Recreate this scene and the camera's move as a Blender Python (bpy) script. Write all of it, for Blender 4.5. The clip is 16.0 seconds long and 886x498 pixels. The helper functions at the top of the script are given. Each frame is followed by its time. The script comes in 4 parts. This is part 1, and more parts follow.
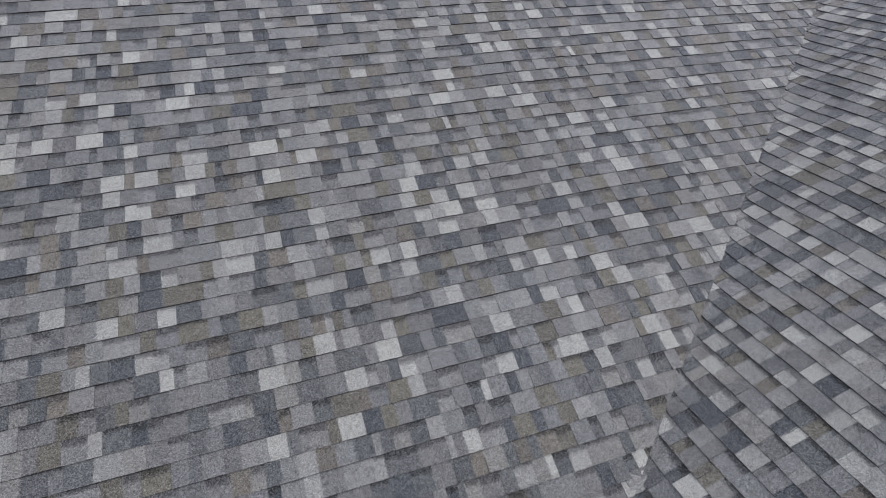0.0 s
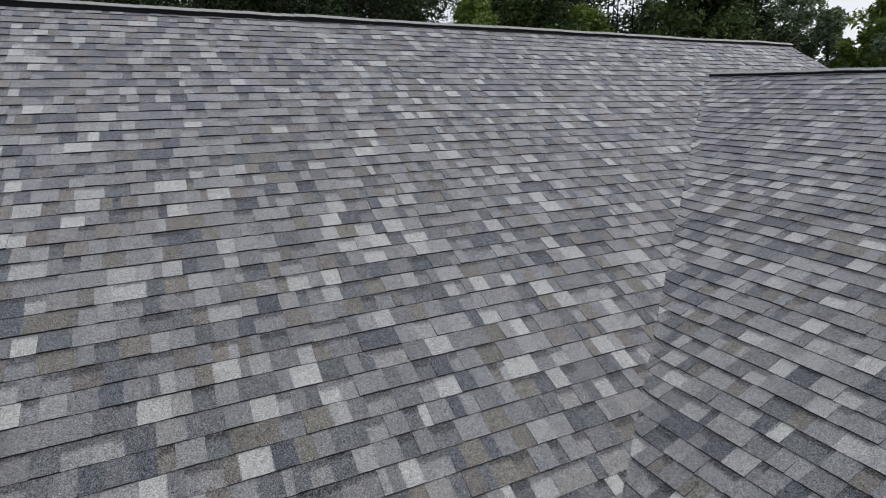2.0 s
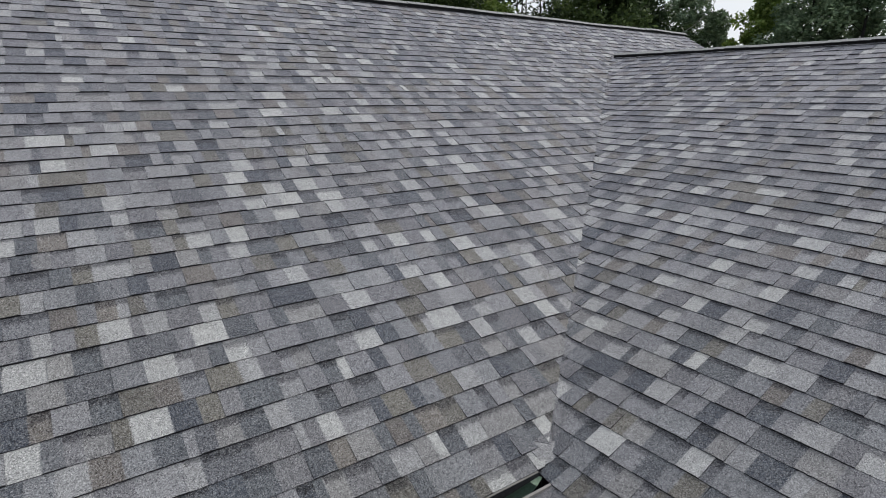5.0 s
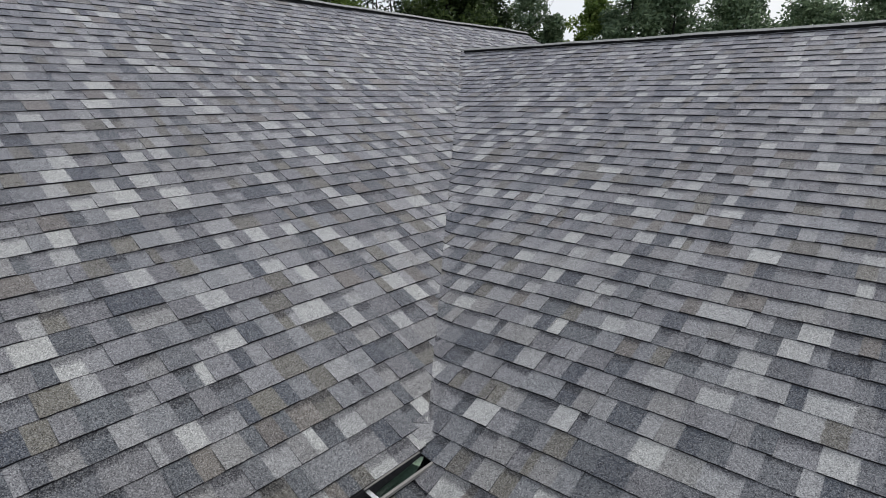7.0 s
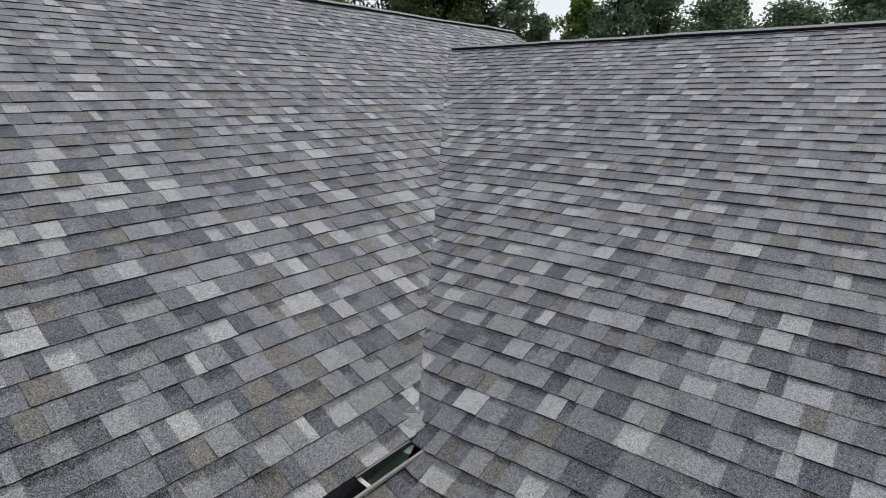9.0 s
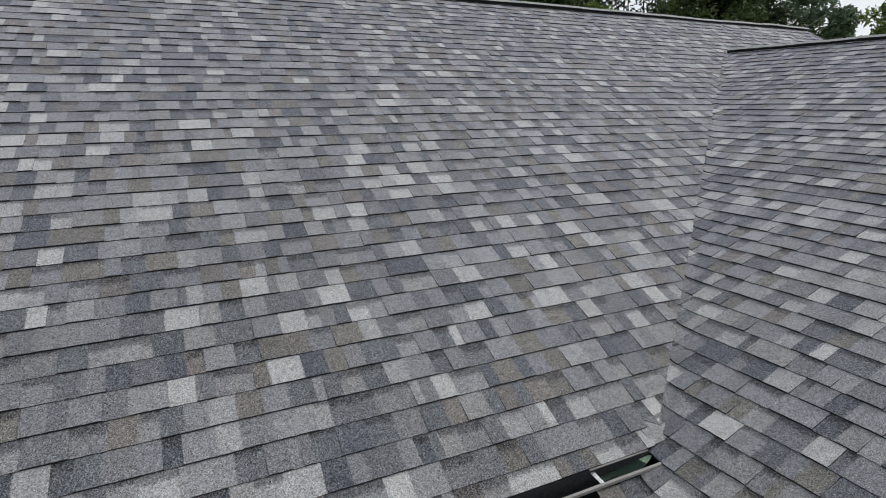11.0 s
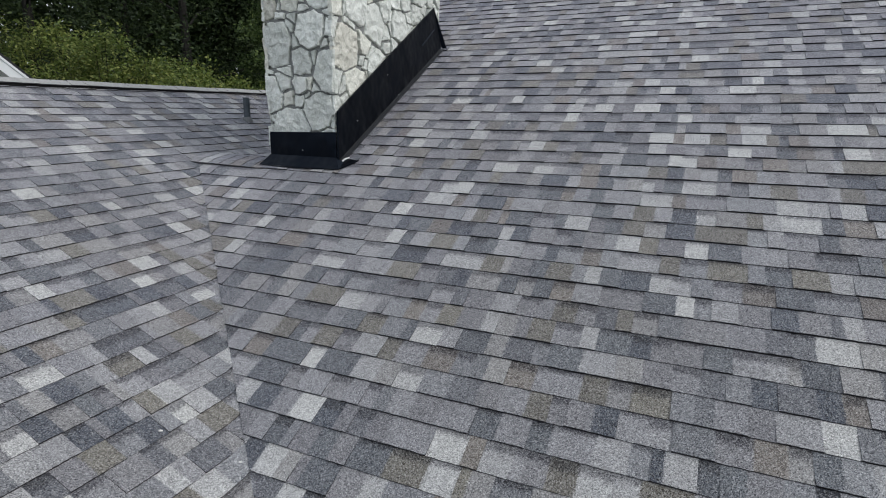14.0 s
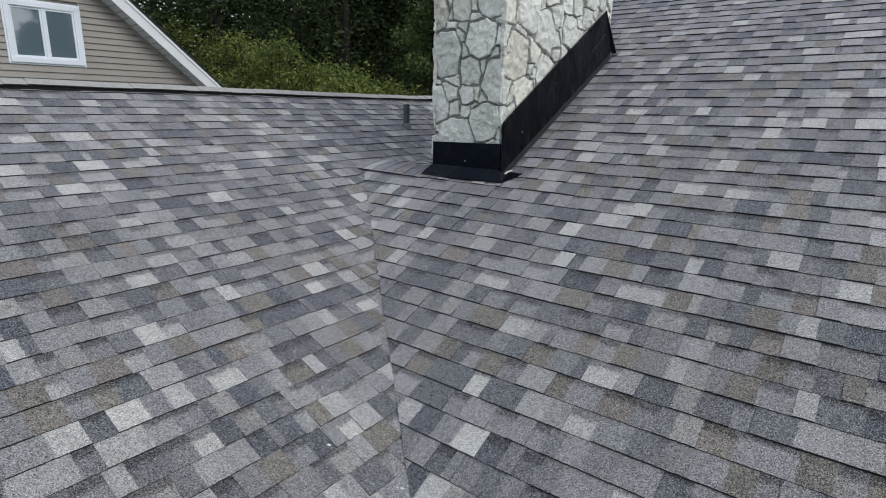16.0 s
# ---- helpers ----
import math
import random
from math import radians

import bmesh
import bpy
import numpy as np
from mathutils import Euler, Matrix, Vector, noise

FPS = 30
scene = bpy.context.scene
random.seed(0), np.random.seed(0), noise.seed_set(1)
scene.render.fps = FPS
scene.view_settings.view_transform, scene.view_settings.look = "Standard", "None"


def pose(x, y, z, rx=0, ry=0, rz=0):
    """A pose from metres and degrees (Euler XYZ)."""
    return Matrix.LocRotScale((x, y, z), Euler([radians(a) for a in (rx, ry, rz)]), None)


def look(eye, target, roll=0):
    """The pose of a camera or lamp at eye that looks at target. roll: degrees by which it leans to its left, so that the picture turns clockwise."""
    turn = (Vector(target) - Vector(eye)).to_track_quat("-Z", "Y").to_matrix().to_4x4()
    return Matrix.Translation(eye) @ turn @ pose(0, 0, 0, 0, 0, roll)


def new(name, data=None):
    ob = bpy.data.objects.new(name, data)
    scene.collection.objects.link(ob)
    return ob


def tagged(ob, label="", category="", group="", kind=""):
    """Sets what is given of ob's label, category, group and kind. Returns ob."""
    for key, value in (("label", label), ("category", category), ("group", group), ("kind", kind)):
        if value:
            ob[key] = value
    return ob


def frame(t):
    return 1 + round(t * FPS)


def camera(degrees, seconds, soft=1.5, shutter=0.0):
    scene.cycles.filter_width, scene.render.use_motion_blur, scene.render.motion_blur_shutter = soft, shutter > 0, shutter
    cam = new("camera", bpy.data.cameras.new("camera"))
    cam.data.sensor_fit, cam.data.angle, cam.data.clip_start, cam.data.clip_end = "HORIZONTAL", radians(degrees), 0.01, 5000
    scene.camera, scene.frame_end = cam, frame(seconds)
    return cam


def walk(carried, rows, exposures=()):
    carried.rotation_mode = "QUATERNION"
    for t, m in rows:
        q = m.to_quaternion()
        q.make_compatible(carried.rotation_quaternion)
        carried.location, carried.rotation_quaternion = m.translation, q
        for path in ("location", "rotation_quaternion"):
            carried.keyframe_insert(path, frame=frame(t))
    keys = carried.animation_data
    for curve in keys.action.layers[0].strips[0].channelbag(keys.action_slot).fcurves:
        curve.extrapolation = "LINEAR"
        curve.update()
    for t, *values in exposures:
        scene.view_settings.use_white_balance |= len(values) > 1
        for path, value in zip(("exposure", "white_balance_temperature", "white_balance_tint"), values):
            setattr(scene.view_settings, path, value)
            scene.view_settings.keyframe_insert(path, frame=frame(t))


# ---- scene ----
cam = camera(77.21, 16.0, soft=1.05)
# seconds, eye x, y, z, yaw, pitch, lean to the right
PATH = [
    (0.0, 0.022, 0.062, 6.116, -19.66, -33.26, -0.57),
    (0.5, 0.020, 0.047, 5.850, -20.49, -25.30, -0.29),
    (1.0, 0.033, 0.025, 5.508, -21.51, -19.15, -0.06),
    (1.5, 0.049, -0.046, 5.204, -23.90, -15.96, 0.11),
    (2.0, 0.058, -0.087, 5.039, -26.29, -16.01, 0.02),
    (2.5, 0.053, -0.110, 4.917, -27.68, -16.24, -0.09),
    (3.0, 0.057, -0.124, 4.846, -28.39, -16.11, -0.10),
    (5.5, 0.106, -0.024, 4.644, -37.58, -15.58, -0.22),
    (6.0, 0.109, -0.007, 4.617, -40.94, -15.51, -0.04),
    (6.5, 0.107, 0.005, 4.595, -44.95, -15.54, -0.02),
    (7.0, 0.128, -0.043, 4.570, -48.74, -15.53, 0.16),
    (7.5, 0.126, -0.045, 4.553, -51.05, -15.57, -0.02),
    (8.0, 0.103, -0.026, 4.545, -52.58, -15.53, -0.36),
    (10.5, -0.005, -0.120, 4.540, -34.48, -15.22, -0.09),
    (11.0, -0.099, -0.098, 4.517, -25.58, -14.85, 0.00),
    (11.5, -0.169, -0.078, 4.506, -17.36, -14.89, 0.18),
    (12.0, -0.249, -0.060, 4.495, -9.56, -14.74, 0.19),
    (12.5, -0.361, -0.035, 4.484, -0.89, -14.55, 0.07),
    (13.0, -0.517, 0.011, 4.471, 8.97, -14.41, -0.20),
    (13.5, -0.660, 0.059, 4.458, 17.17, -14.22, -0.56),
    (14.0, -0.800, 0.108, 4.466, 24.10, -14.28, -0.72),
    (14.5, -0.925, 0.146, 4.483, 30.64, -14.34, -0.88),
    (15.0, -1.012, 0.182, 4.507, 35.08, -14.39, -0.99),
    (15.5, -1.063, 0.185, 4.525, 36.97, -14.40, -1.13),
    (16.0, -1.098, 0.169, 4.542, 37.76, -14.47, -1.13),
]


def heading(yaw, pitch):
    y, p = radians(yaw), radians(pitch)
    return Vector((-math.sin(y) * math.cos(p), math.cos(y) * math.cos(p), math.sin(p)))


walk(cam, [(t, look((x, y, z), Vector((x, y, z)) + heading(yaw, pitch), -lean)) for t, x, y, z, yaw, pitch, lean in PATH],
     # seconds, stops, kelvin, tint: the camera's own drift
     [(0.0, -0.07, 6440, 11.5), (2.5, -0.08, 6460, 9.5), (6.0, -0.08, 6470, 9.4), (11.0, -0.09, 6470, 9.0), (13.0, -0.08, 6430, 8.7), (14.0, -0.01, 6340, 8.7), (15.0, -0.06, 6320, 8.7), (16.0, -0.07, 6320, 8.7)])

# ---- sky and light: bright overcast ----
SUN_UP, SUN_ROUND = 40.0, 90.0
world = bpy.data.worlds.new("overcast")
scene.world = world
world.use_nodes = True
wn = world.node_tree.nodes
wl = world.node_tree.links
sky = wn.new("ShaderNodeTexSky")
sky.sky_type = "NISHITA"
sky.sun_disc = False
sky.sun_elevation, sky.sun_rotation = radians(SUN_UP), radians(SUN_ROUND)
sky.dust_density = 4.0
veil = wn.new("ShaderNodeMixRGB")
veil.inputs["Fac"].default_value = 0.82
veil.inputs["Color2"].default_value = (9.5, 10.0, 10.75, 1)
wl.new(sky.outputs["Color"], veil.inputs["Color1"])
wl.new(veil.outputs["Color"], wn["Background"].inputs["Color"])
wn["Background"].inputs["Strength"].default_value = 0.096

sun_data = bpy.data.lights.new("sun", "SUN")
sun_data.energy, sun_data.angle, sun_data.color = 1.65, radians(30), (1.0, 0.97, 0.93)
sun = new("sun", sun_data)
a = radians(SUN_ROUND)
sun.matrix_world = look((0, 0, 30), Vector((0, 0, 30)) - Vector((math.sin(a) * math.cos(radians(SUN_UP)), math.cos(a) * math.cos(radians(SUN_UP)), math.sin(radians(SUN_UP)))))


# ---- materials ----
def material(name, rough=0.8, metal=0.0, spec=0.5):
    m = bpy.data.materials.new(name)
    m.use_nodes = True
    b = m.node_tree.nodes["Principled BSDF"]
    b.inputs["Roughness"].default_value = rough
    b.inputs["Metallic"].default_value = metal
    b.inputs["Specular IOR Level"].default_value = spec
    return m, m.node_tree.nodes, m.node_tree.links, b


def noise_node(n, l, scale, detail=4.0, rough=0.6, coords=None):
    t = n.new("ShaderNodeTexNoise")
    t.inputs["Scale"].default_value, t.inputs["Detail"].default_value, t.inputs["Roughness"].default_value = scale, detail, rough
    if coords is None:
        coords = n.new("ShaderNodeNewGeometry").outputs["Position"]
    l.new(coords, t.inputs["Vector"])
    return t


def ramp(n, l, fac, stops, constant=False):
    r = n.new("ShaderNodeValToRGB")
    e = r.color_ramp.elements
    r.color_ramp.interpolation = "CONSTANT" if constant else "LINEAR"
    while len(e) < len(stops):
        e.new(0.5)
    for k, (p, c) in zip(e, stops):
        k.position, k.color = p, (*c, 1)
    l.new(fac, r.inputs["Fac"])
    return r.outputs["Color"]


def mix(n, l, kind, fac, c1, c2):
    m = n.new("ShaderNodeMixRGB")
    m.blend_type = kind
    for sock, v in ((m.inputs["Fac"], fac), (m.inputs["Color1"], c1), (m.inputs["Color2"], c2)):
        if isinstance(v, (int, float)):
            sock.default_value = v
        elif isinstance(v, tuple):
            sock.default_value = (*v, 1)
        else:
            l.new(v, sock)
    return m.outputs["Color"]


def bump(n, l, b, height, strength, distance):
    k = n.new("ShaderNodeBump")
    k.inputs["Strength"].default_value, k.inputs["Distance"].default_value = strength, distance
    l.new(height, k.inputs["Height"])
    l.new(k.outputs["Normal"], b.inputs["Normal"])


BLEND = [
    (0.00, (0.214, 0.213, 0.222)), (0.13, (0.112, 0.118, 0.128)), (0.23, (0.172, 0.170, 0.178)),
    (0.36, (0.274, 0.273, 0.276)), (0.46, (0.152, 0.144, 0.128)), (0.53, (0.196, 0.199, 0.208)),
    (0.65, (0.132, 0.135, 0.145)), (0.74, (0.368, 0.367, 0.360)), (0.81, (0.228, 0.224, 0.222)),
    (0.90, (0.084, 0.091, 0.105)), (0.95, (0.168, 0.154, 0.142)),
]


def math_node(n, l, kind, *values):
    k = n.new("ShaderNodeMath")
    k.operation = kind
    for sock, v in zip(k.inputs, values):
        if isinstance(v, (int, float)):
            sock.default_value = v
        else:
            l.new(v, sock)
    return k.outputs["Value"]


def spread(n, l, name):
    """The three values of a vector attribute."""
    k = n.new("ShaderNodeAttribute")
    k.attribute_name = name
    x = n.new("ShaderNodeSeparateXYZ")
    l.new(k.outputs["Vector"], x.inputs["Vector"])
    return x.outputs["X"], x.outputs["Y"], x.outputs["Z"]


def granules(name, source):
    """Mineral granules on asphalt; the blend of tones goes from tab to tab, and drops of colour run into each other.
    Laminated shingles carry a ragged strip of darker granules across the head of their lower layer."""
    m, n, l, b = material(name, 0.8, 0.0, 0.4)
    geo = n.new("ShaderNodeNewGeometry").outputs["Position"]
    grain = n.new("ShaderNodeTexVoronoi")
    grain.inputs["Scale"].default_value = 310.0
    l.new(geo, grain.inputs["Vector"])
    fine = n.new("ShaderNodeSeparateColor")
    l.new(grain.outputs["Color"], fine.inputs["Color"])
    if source == "tab":
        to_edge, head, _ = spread(n, l, "tab")
        tone_a, tone_b, _ = spread(n, l, "tones")
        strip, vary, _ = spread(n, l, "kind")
        reach = math_node(n, l, "MULTIPLY", fine.outputs["Blue"], 0.010)
        tone = mix(n, l, "MIX", math_node(n, l, "LESS_THAN", to_edge, reach), ramp(n, l, tone_a, BLEND, True), ramp(n, l, tone_b, BLEND, True))
        tone = mix(n, l, "MULTIPLY", 1.0, tone, ramp(n, l, vary, [(0.0, (0.86, 0.86, 0.87)), (0.5, (1.0, 1.0, 1.0)), (1.0, (1.14, 1.14, 1.12))]))
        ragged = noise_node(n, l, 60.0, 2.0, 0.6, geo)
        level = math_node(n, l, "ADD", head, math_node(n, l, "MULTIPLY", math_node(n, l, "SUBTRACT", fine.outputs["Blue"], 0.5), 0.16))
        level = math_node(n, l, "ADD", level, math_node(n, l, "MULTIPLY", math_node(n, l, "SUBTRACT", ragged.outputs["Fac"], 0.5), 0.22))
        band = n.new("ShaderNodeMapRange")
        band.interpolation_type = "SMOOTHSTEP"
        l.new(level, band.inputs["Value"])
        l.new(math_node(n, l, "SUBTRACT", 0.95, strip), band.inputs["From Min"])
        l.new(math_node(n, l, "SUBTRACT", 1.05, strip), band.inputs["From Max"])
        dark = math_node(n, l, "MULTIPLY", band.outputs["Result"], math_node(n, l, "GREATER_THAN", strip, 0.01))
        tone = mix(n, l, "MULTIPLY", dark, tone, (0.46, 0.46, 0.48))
    else:
        tone = ramp(n, l, n.new("ShaderNodeObjectInfo").outputs["Random"], BLEND, True)
    grit = ramp(n, l, fine.outputs["Red"], [(0.0, (0.24, 0.24, 0.25)), (0.45, (0.90, 0.90, 0.90)), (0.8, (1.28, 1.28, 1.28)), (1.0, (1.85, 1.85, 1.82))])
    col = mix(n, l, "MULTIPLY", 0.76, tone, grit)
    specks = ramp(n, l, fine.outputs["Green"], [(0.0, (0.27, 0.27, 0.27)), (0.5, (0.45, 0.45, 0.45)), (0.85, (0.65, 0.65, 0.65)), (1.0, (1.0, 0.99, 0.97))])
    col = mix(n, l, "LINEAR_LIGHT", 0.21, col, specks)
    patch = noise_node(n, l, 22.0, 3.0, 0.6, geo)
    col = mix(n, l, "MULTIPLY", 0.42, col, ramp(n, l, patch.outputs["Fac"], [(0.3, (0.78, 0.78, 0.78)), (0.7, (1.2, 1.2, 1.2))]))
    broad = noise_node(n, l, 0.9, 3.0, 0.5, geo)
    col = mix(n, l, "MULTIPLY", 0.6, col, ramp(n, l, broad.outputs["Fac"], [(0.3, (0.9, 0.89, 0.88)), (0.7, (1.07, 1.07, 1.09))]))
    b.inputs["Sheen Weight"].default_value = 0.30  # violet sheen stands in for sky reflection at grazing angles
    b.inputs["Sheen Roughness"].default_value = 0.45
    b.inputs["Sheen Tint"].default_value = (0.83, 0.81, 1.0, 1)
    l.new(col, b.inputs["Base Color"])
    bump(n, l, b, fine.outputs["Red"], 0.5, 0.002)
    return m


GRANULE_PIECE = granules("granules_piece", "object")
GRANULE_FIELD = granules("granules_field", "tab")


def plain(name, colour, rough=0.6, metal=0.0, spec=0.5, grain=30.0, amount=0.35, relief=0.0):
    m, n, l, b = material(name, rough, metal, spec)
    t = noise_node(n, l, grain, 5.0, 0.65)
    u = noise_node(n, l, grain * 0.09, 3.0, 0.5)
    lo, hi = tuple(c * (1 - amount) for c in colour), tuple(min(1, c * (1 + amount)) for c in colour)
    col = ramp(n, l, t.outputs["Fac"], [(0.3, lo), (0.7, hi)])
    col = mix(n, l, "MULTIPLY", 0.5, col, ramp(n, l, u.outputs["Fac"], [(0.35, (0.85, 0.85, 0.85)), (0.65, (1.1, 1.1, 1.1))]))
    l.new(col, b.inputs["Base Color"])
    if relief:
        bump(n, l, b, t.outputs["Fac"], 0.6, relief)
    return m


CAP = plain("grey_ridge_cap_granules", (0.31, 0.31, 0.305), 0.85, 0, 0.3, 200, 0.4)
ASPHALT = plain("asphalt_cut_edge", (0.020, 0.020, 0.022), 0.9, 0, 0.3, 120)
DECK = plain("underlayment", (0.03, 0.03, 0.032), 0.9, 0, 0.2, 40)
VENT = plain("black_ridge_vent", (0.006, 0.006, 0.007), 0.8, 0, 0.3, 60)
FLASHING = plain("black_painted_flashing", (0.0026, 0.0030, 0.0042), 0.34, 0.0, 0.16, 9, 0.3)
def dented(m):
    """Hand-bent sheet: shallow dents and ripples."""
    n, l = m.node_tree.nodes, m.node_tree.links
    wave = noise_node(n, l, 5.0, 2.0, 0.4)
    bump(n, l, n["Principled BSDF"], wave.outputs["Fac"], 0.7, 0.05)


dented(FLASHING)
FLASHING.node_tree.nodes["Principled BSDF"].inputs["Specular Tint"].default_value = (0.45, 0.65, 1.0, 1)
MORTAR = plain("grey_mortar", (0.23, 0.235, 0.23), 0.95, 0, 0.2, 60, 0.25, 0.004)
SIDING = plain("beige_vinyl_siding", (0.264, 0.247, 0.224), 0.55, 0, 0.4, 14, 0.06)
# near-black brown: the shade below the eaves is put into this colour
COURT = plain("brown_with_eave_shade", (0.030, 0.022, 0.021), 0.7, 0, 0.3, 14, 0.15)
WHITE = plain("white_painted_trim", (0.67, 0.69, 0.71), 0.45, 0, 0.5, 8, 0.05)
VINYL = plain("bluish_white_window_vinyl", (0.68, 0.73, 0.79), 0.4, 0, 0.5, 8, 0.04)
ALU = plain("weathered_gutter_edge", (0.25, 0.235, 0.22), 0.5, 0.0, 0.5, 18, 0.15)
TROUGH = plain("near_black_gutter_trough", (0.007, 0.009, 0.009), 0.9, 0, 0.1, 40, 0.5)
STEP = plain("dark_grey_step_flashing", (0.030, 0.032, 0.036), 0.45, 0.0, 0.4, 20, 0.3)
STEEL = plain("galvanised_strap", (0.55, 0.56, 0.56), 0.4, 0.6, 0.5, 90, 0.25)
LEAF_WET = plain("wet_green_leaf", (0.035, 0.065, 0.048), 0.4, 0, 0.5, 90, 0.5)
LEAF_DRY = plain("pale_green_leaf", (0.52, 0.66, 0.50), 0.6, 0, 0.4, 60, 0.25)
PIPE = plain("blue_grey_pipe", (0.062, 0.076, 0.092), 0.5, 0, 0.5, 25, 0.3)
BOOT = plain("grey_rubber_boot", (0.16, 0.165, 0.17), 0.6, 0, 0.4, 40, 0.2)
BARK = plain("bark", (0.020, 0.019, 0.017), 0.95, 0, 0.2, 9, 0.5, 0.02)
GRASS = plain("rough_grass", (0.05, 0.075, 0.03), 0.95, 0, 0.2, 6, 0.4)
SEAL = plain("clear_sealant", (0.6, 0.6, 0.6), 0.3, 0, 0.5, 60, 0.1)


def stone_material():
    m, n, l, b = material("whitish_rough_fieldstone", 0.88, 0, 0.3)
    pick = n.new("ShaderNodeObjectInfo").outputs["Random"]
    tone = ramp(n, l, pick, [(0.0, (0.71, 0.73, 0.70)), (0.3, (0.79, 0.81, 0.78)), (0.6, (0.65, 0.67, 0.64)), (0.85, (0.75, 0.75, 0.69)), (0.96, (0.70, 0.685, 0.62))], True)
    g = n.new("ShaderNodeNewGeometry").outputs["Position"]
    big = noise_node(n, l, 13.0, 8.0, 0.7, g)
    fine = noise_node(n, l, 60.0, 6.0, 0.75, g)
    col = mix(n, l, "MULTIPLY", 0.8, tone, ramp(n, l, big.outputs["Fac"], [(0.32, (0.80, 0.81, 0.78)), (0.6, (1.08, 1.08, 1.07))]))
    col = mix(n, l, "MULTIPLY", 0.6, col, ramp(n, l, fine.outputs["Fac"], [(0.3, (0.70, 0.70, 0.67)), (0.6, (1.1, 1.1, 1.1))]))
    l.new(col, b.inputs["Base Color"])
    chips = n.new("ShaderNodeTexVoronoi")  # chipped facets
    chips.inputs["Scale"].default_value = 17.0
    warp = mix(n, l, "ADD", 0.07, g, big.outputs["Color"])
    l.new(warp, chips.inputs["Vector"])
    both = mix(n, l, "ADD", 0.35, chips.outputs["Distance"], fine.outputs["Color"])
    bump(n, l, b, both, 1.0, 0.022)
    return m


STONE = stone_material()


def leaf_material(name, stops):
    m, n, l, b = material(name, 0.6, 0, 0.3)
    pick = n.new("ShaderNodeNewGeometry").outputs["Random Per Island"]
    col = ramp(n, l, pick, stops)
    big = noise_node(n, l, 0.8, 3.0)
    col = mix(n, l, "MULTIPLY", 0.8, col, ramp(n, l, big.outputs["Fac"], [(0.35, (0.6, 0.65, 0.6)), (0.65, (1.25, 1.2, 1.1))]))
    l.new(col, b.inputs["Base Color"])
    thin = n.new("ShaderNodeBsdfTranslucent")
    l.new(col, thin.inputs["Color"])
    both = n.new("ShaderNodeMixShader")
    both.inputs["Fac"].default_value = 0.25
    l.new(b.outputs["BSDF"], both.inputs[1])
    l.new(thin.outputs["BSDF"], both.inputs[2])
    l.new(both.outputs["Shader"], n["Material Output"].inputs["Surface"])
    return m


LEAF_DARK = leaf_material("dark_green_leaves", [(0, (0.018, 0.032, 0.014)), (0.6, (0.035, 0.058, 0.022)), (1, (0.07, 0.10, 0.035))])
LEAF_MID = leaf_material("mid_green_leaves", [(0, (0.035, 0.058, 0.022)), (0.6, (0.075, 0.115, 0.038)), (1, (0.14, 0.19, 0.06))])
LEAF_OLIVE = leaf_material("olive_green_leaves", [(0, (0.065, 0.10, 0.022)), (0.6, (0.14, 0.185, 0.042)), (1, (0.28, 0.30, 0.095))])
LEAF_BRIGHT = leaf_material("yellow_green_leaves", [(0, (0.09, 0.14, 0.03)), (0.6, (0.17, 0.25, 0.055)), (1, (0.28, 0.35, 0.10))])
LEAF_GREY = leaf_material("grey_green_leaves", [(0, (0.085, 0.13, 0.08)), (0.6, (0.17, 0.24, 0.145)), (1, (0.30, 0.38, 0.24))])


def glass_material():
    m, n, l, b = material("window_glass", 0.03, 0, 0.8)
    b.inputs["Base Color"].default_value = (0.11, 0.155, 0.19, 1)
    b.inputs["IOR"].default_value = 2.1
    b.inputs["Coat Weight"].default_value = 1.0
    b.inputs["Coat Roughness"].default_value = 0.02
    return m


GLASS = glass_material()


# ---- mesh helpers ----
def mesh_from(name, verts, faces, mats, slots=None, smooth=False):
    me = bpy.data.meshes.new(name)
    me.from_pydata([tuple(v) for v in verts], [], faces)
    for m in mats:
        me.materials.append(m)
    if slots is not None:
        me.polygons.foreach_set("material_index", slots)
    if smooth:
        me.polygons.foreach_set("use_smooth", [True] * len(me.polygons))
    me.update()
    return me


def part(name, bm, mat, parent, label=""):
    me = bpy.data.meshes.new(name)
    bm.normal_update()
    bm.to_mesh(me)
    bm.free()
    me.materials.append(mat)
    ob = new(name, me)
    ob.parent = parent
    if label:
        ob["label"] = label
    return ob


def empty(name, place=(0, 0, 0)):
    ob = new(name)
    ob.location = place
    return ob


def box(bm, lo, hi, bevel=0.0):
    """An upright box between two corners, with its edges rounded."""
    r = bmesh.ops.create_cube(bm, size=1.0)
    for v in r["verts"]:
        v.co = Vector(((lo[i] + hi[i]) / 2 + v.co[i] * (hi[i] - lo[i]) for i in range(3)))
    if bevel:
        edges = list({e for v in r["verts"] for e in v.link_edges})
        bmesh.ops.bevel(bm, geom=edges, offset=bevel, segments=2, affect="EDGES", profile=0.6)
    return r


def slab(bm, loop, push):
    """A plate: the loop of points, and the same loop moved by push."""
    a = [bm.verts.new(p) for p in loop]
    b = [bm.verts.new(Vector(p) + Vector(push)) for p in loop]
    k = len(a)
    bm.faces.new(a)
    bm.faces.new(b[::-1])
    for i in range(k):
        bm.faces.new((a[i], b[i], b[(i + 1) % k], a[(i + 1) % k]))
    bmesh.ops.recalc_face_normals(bm, faces=bm.faces)


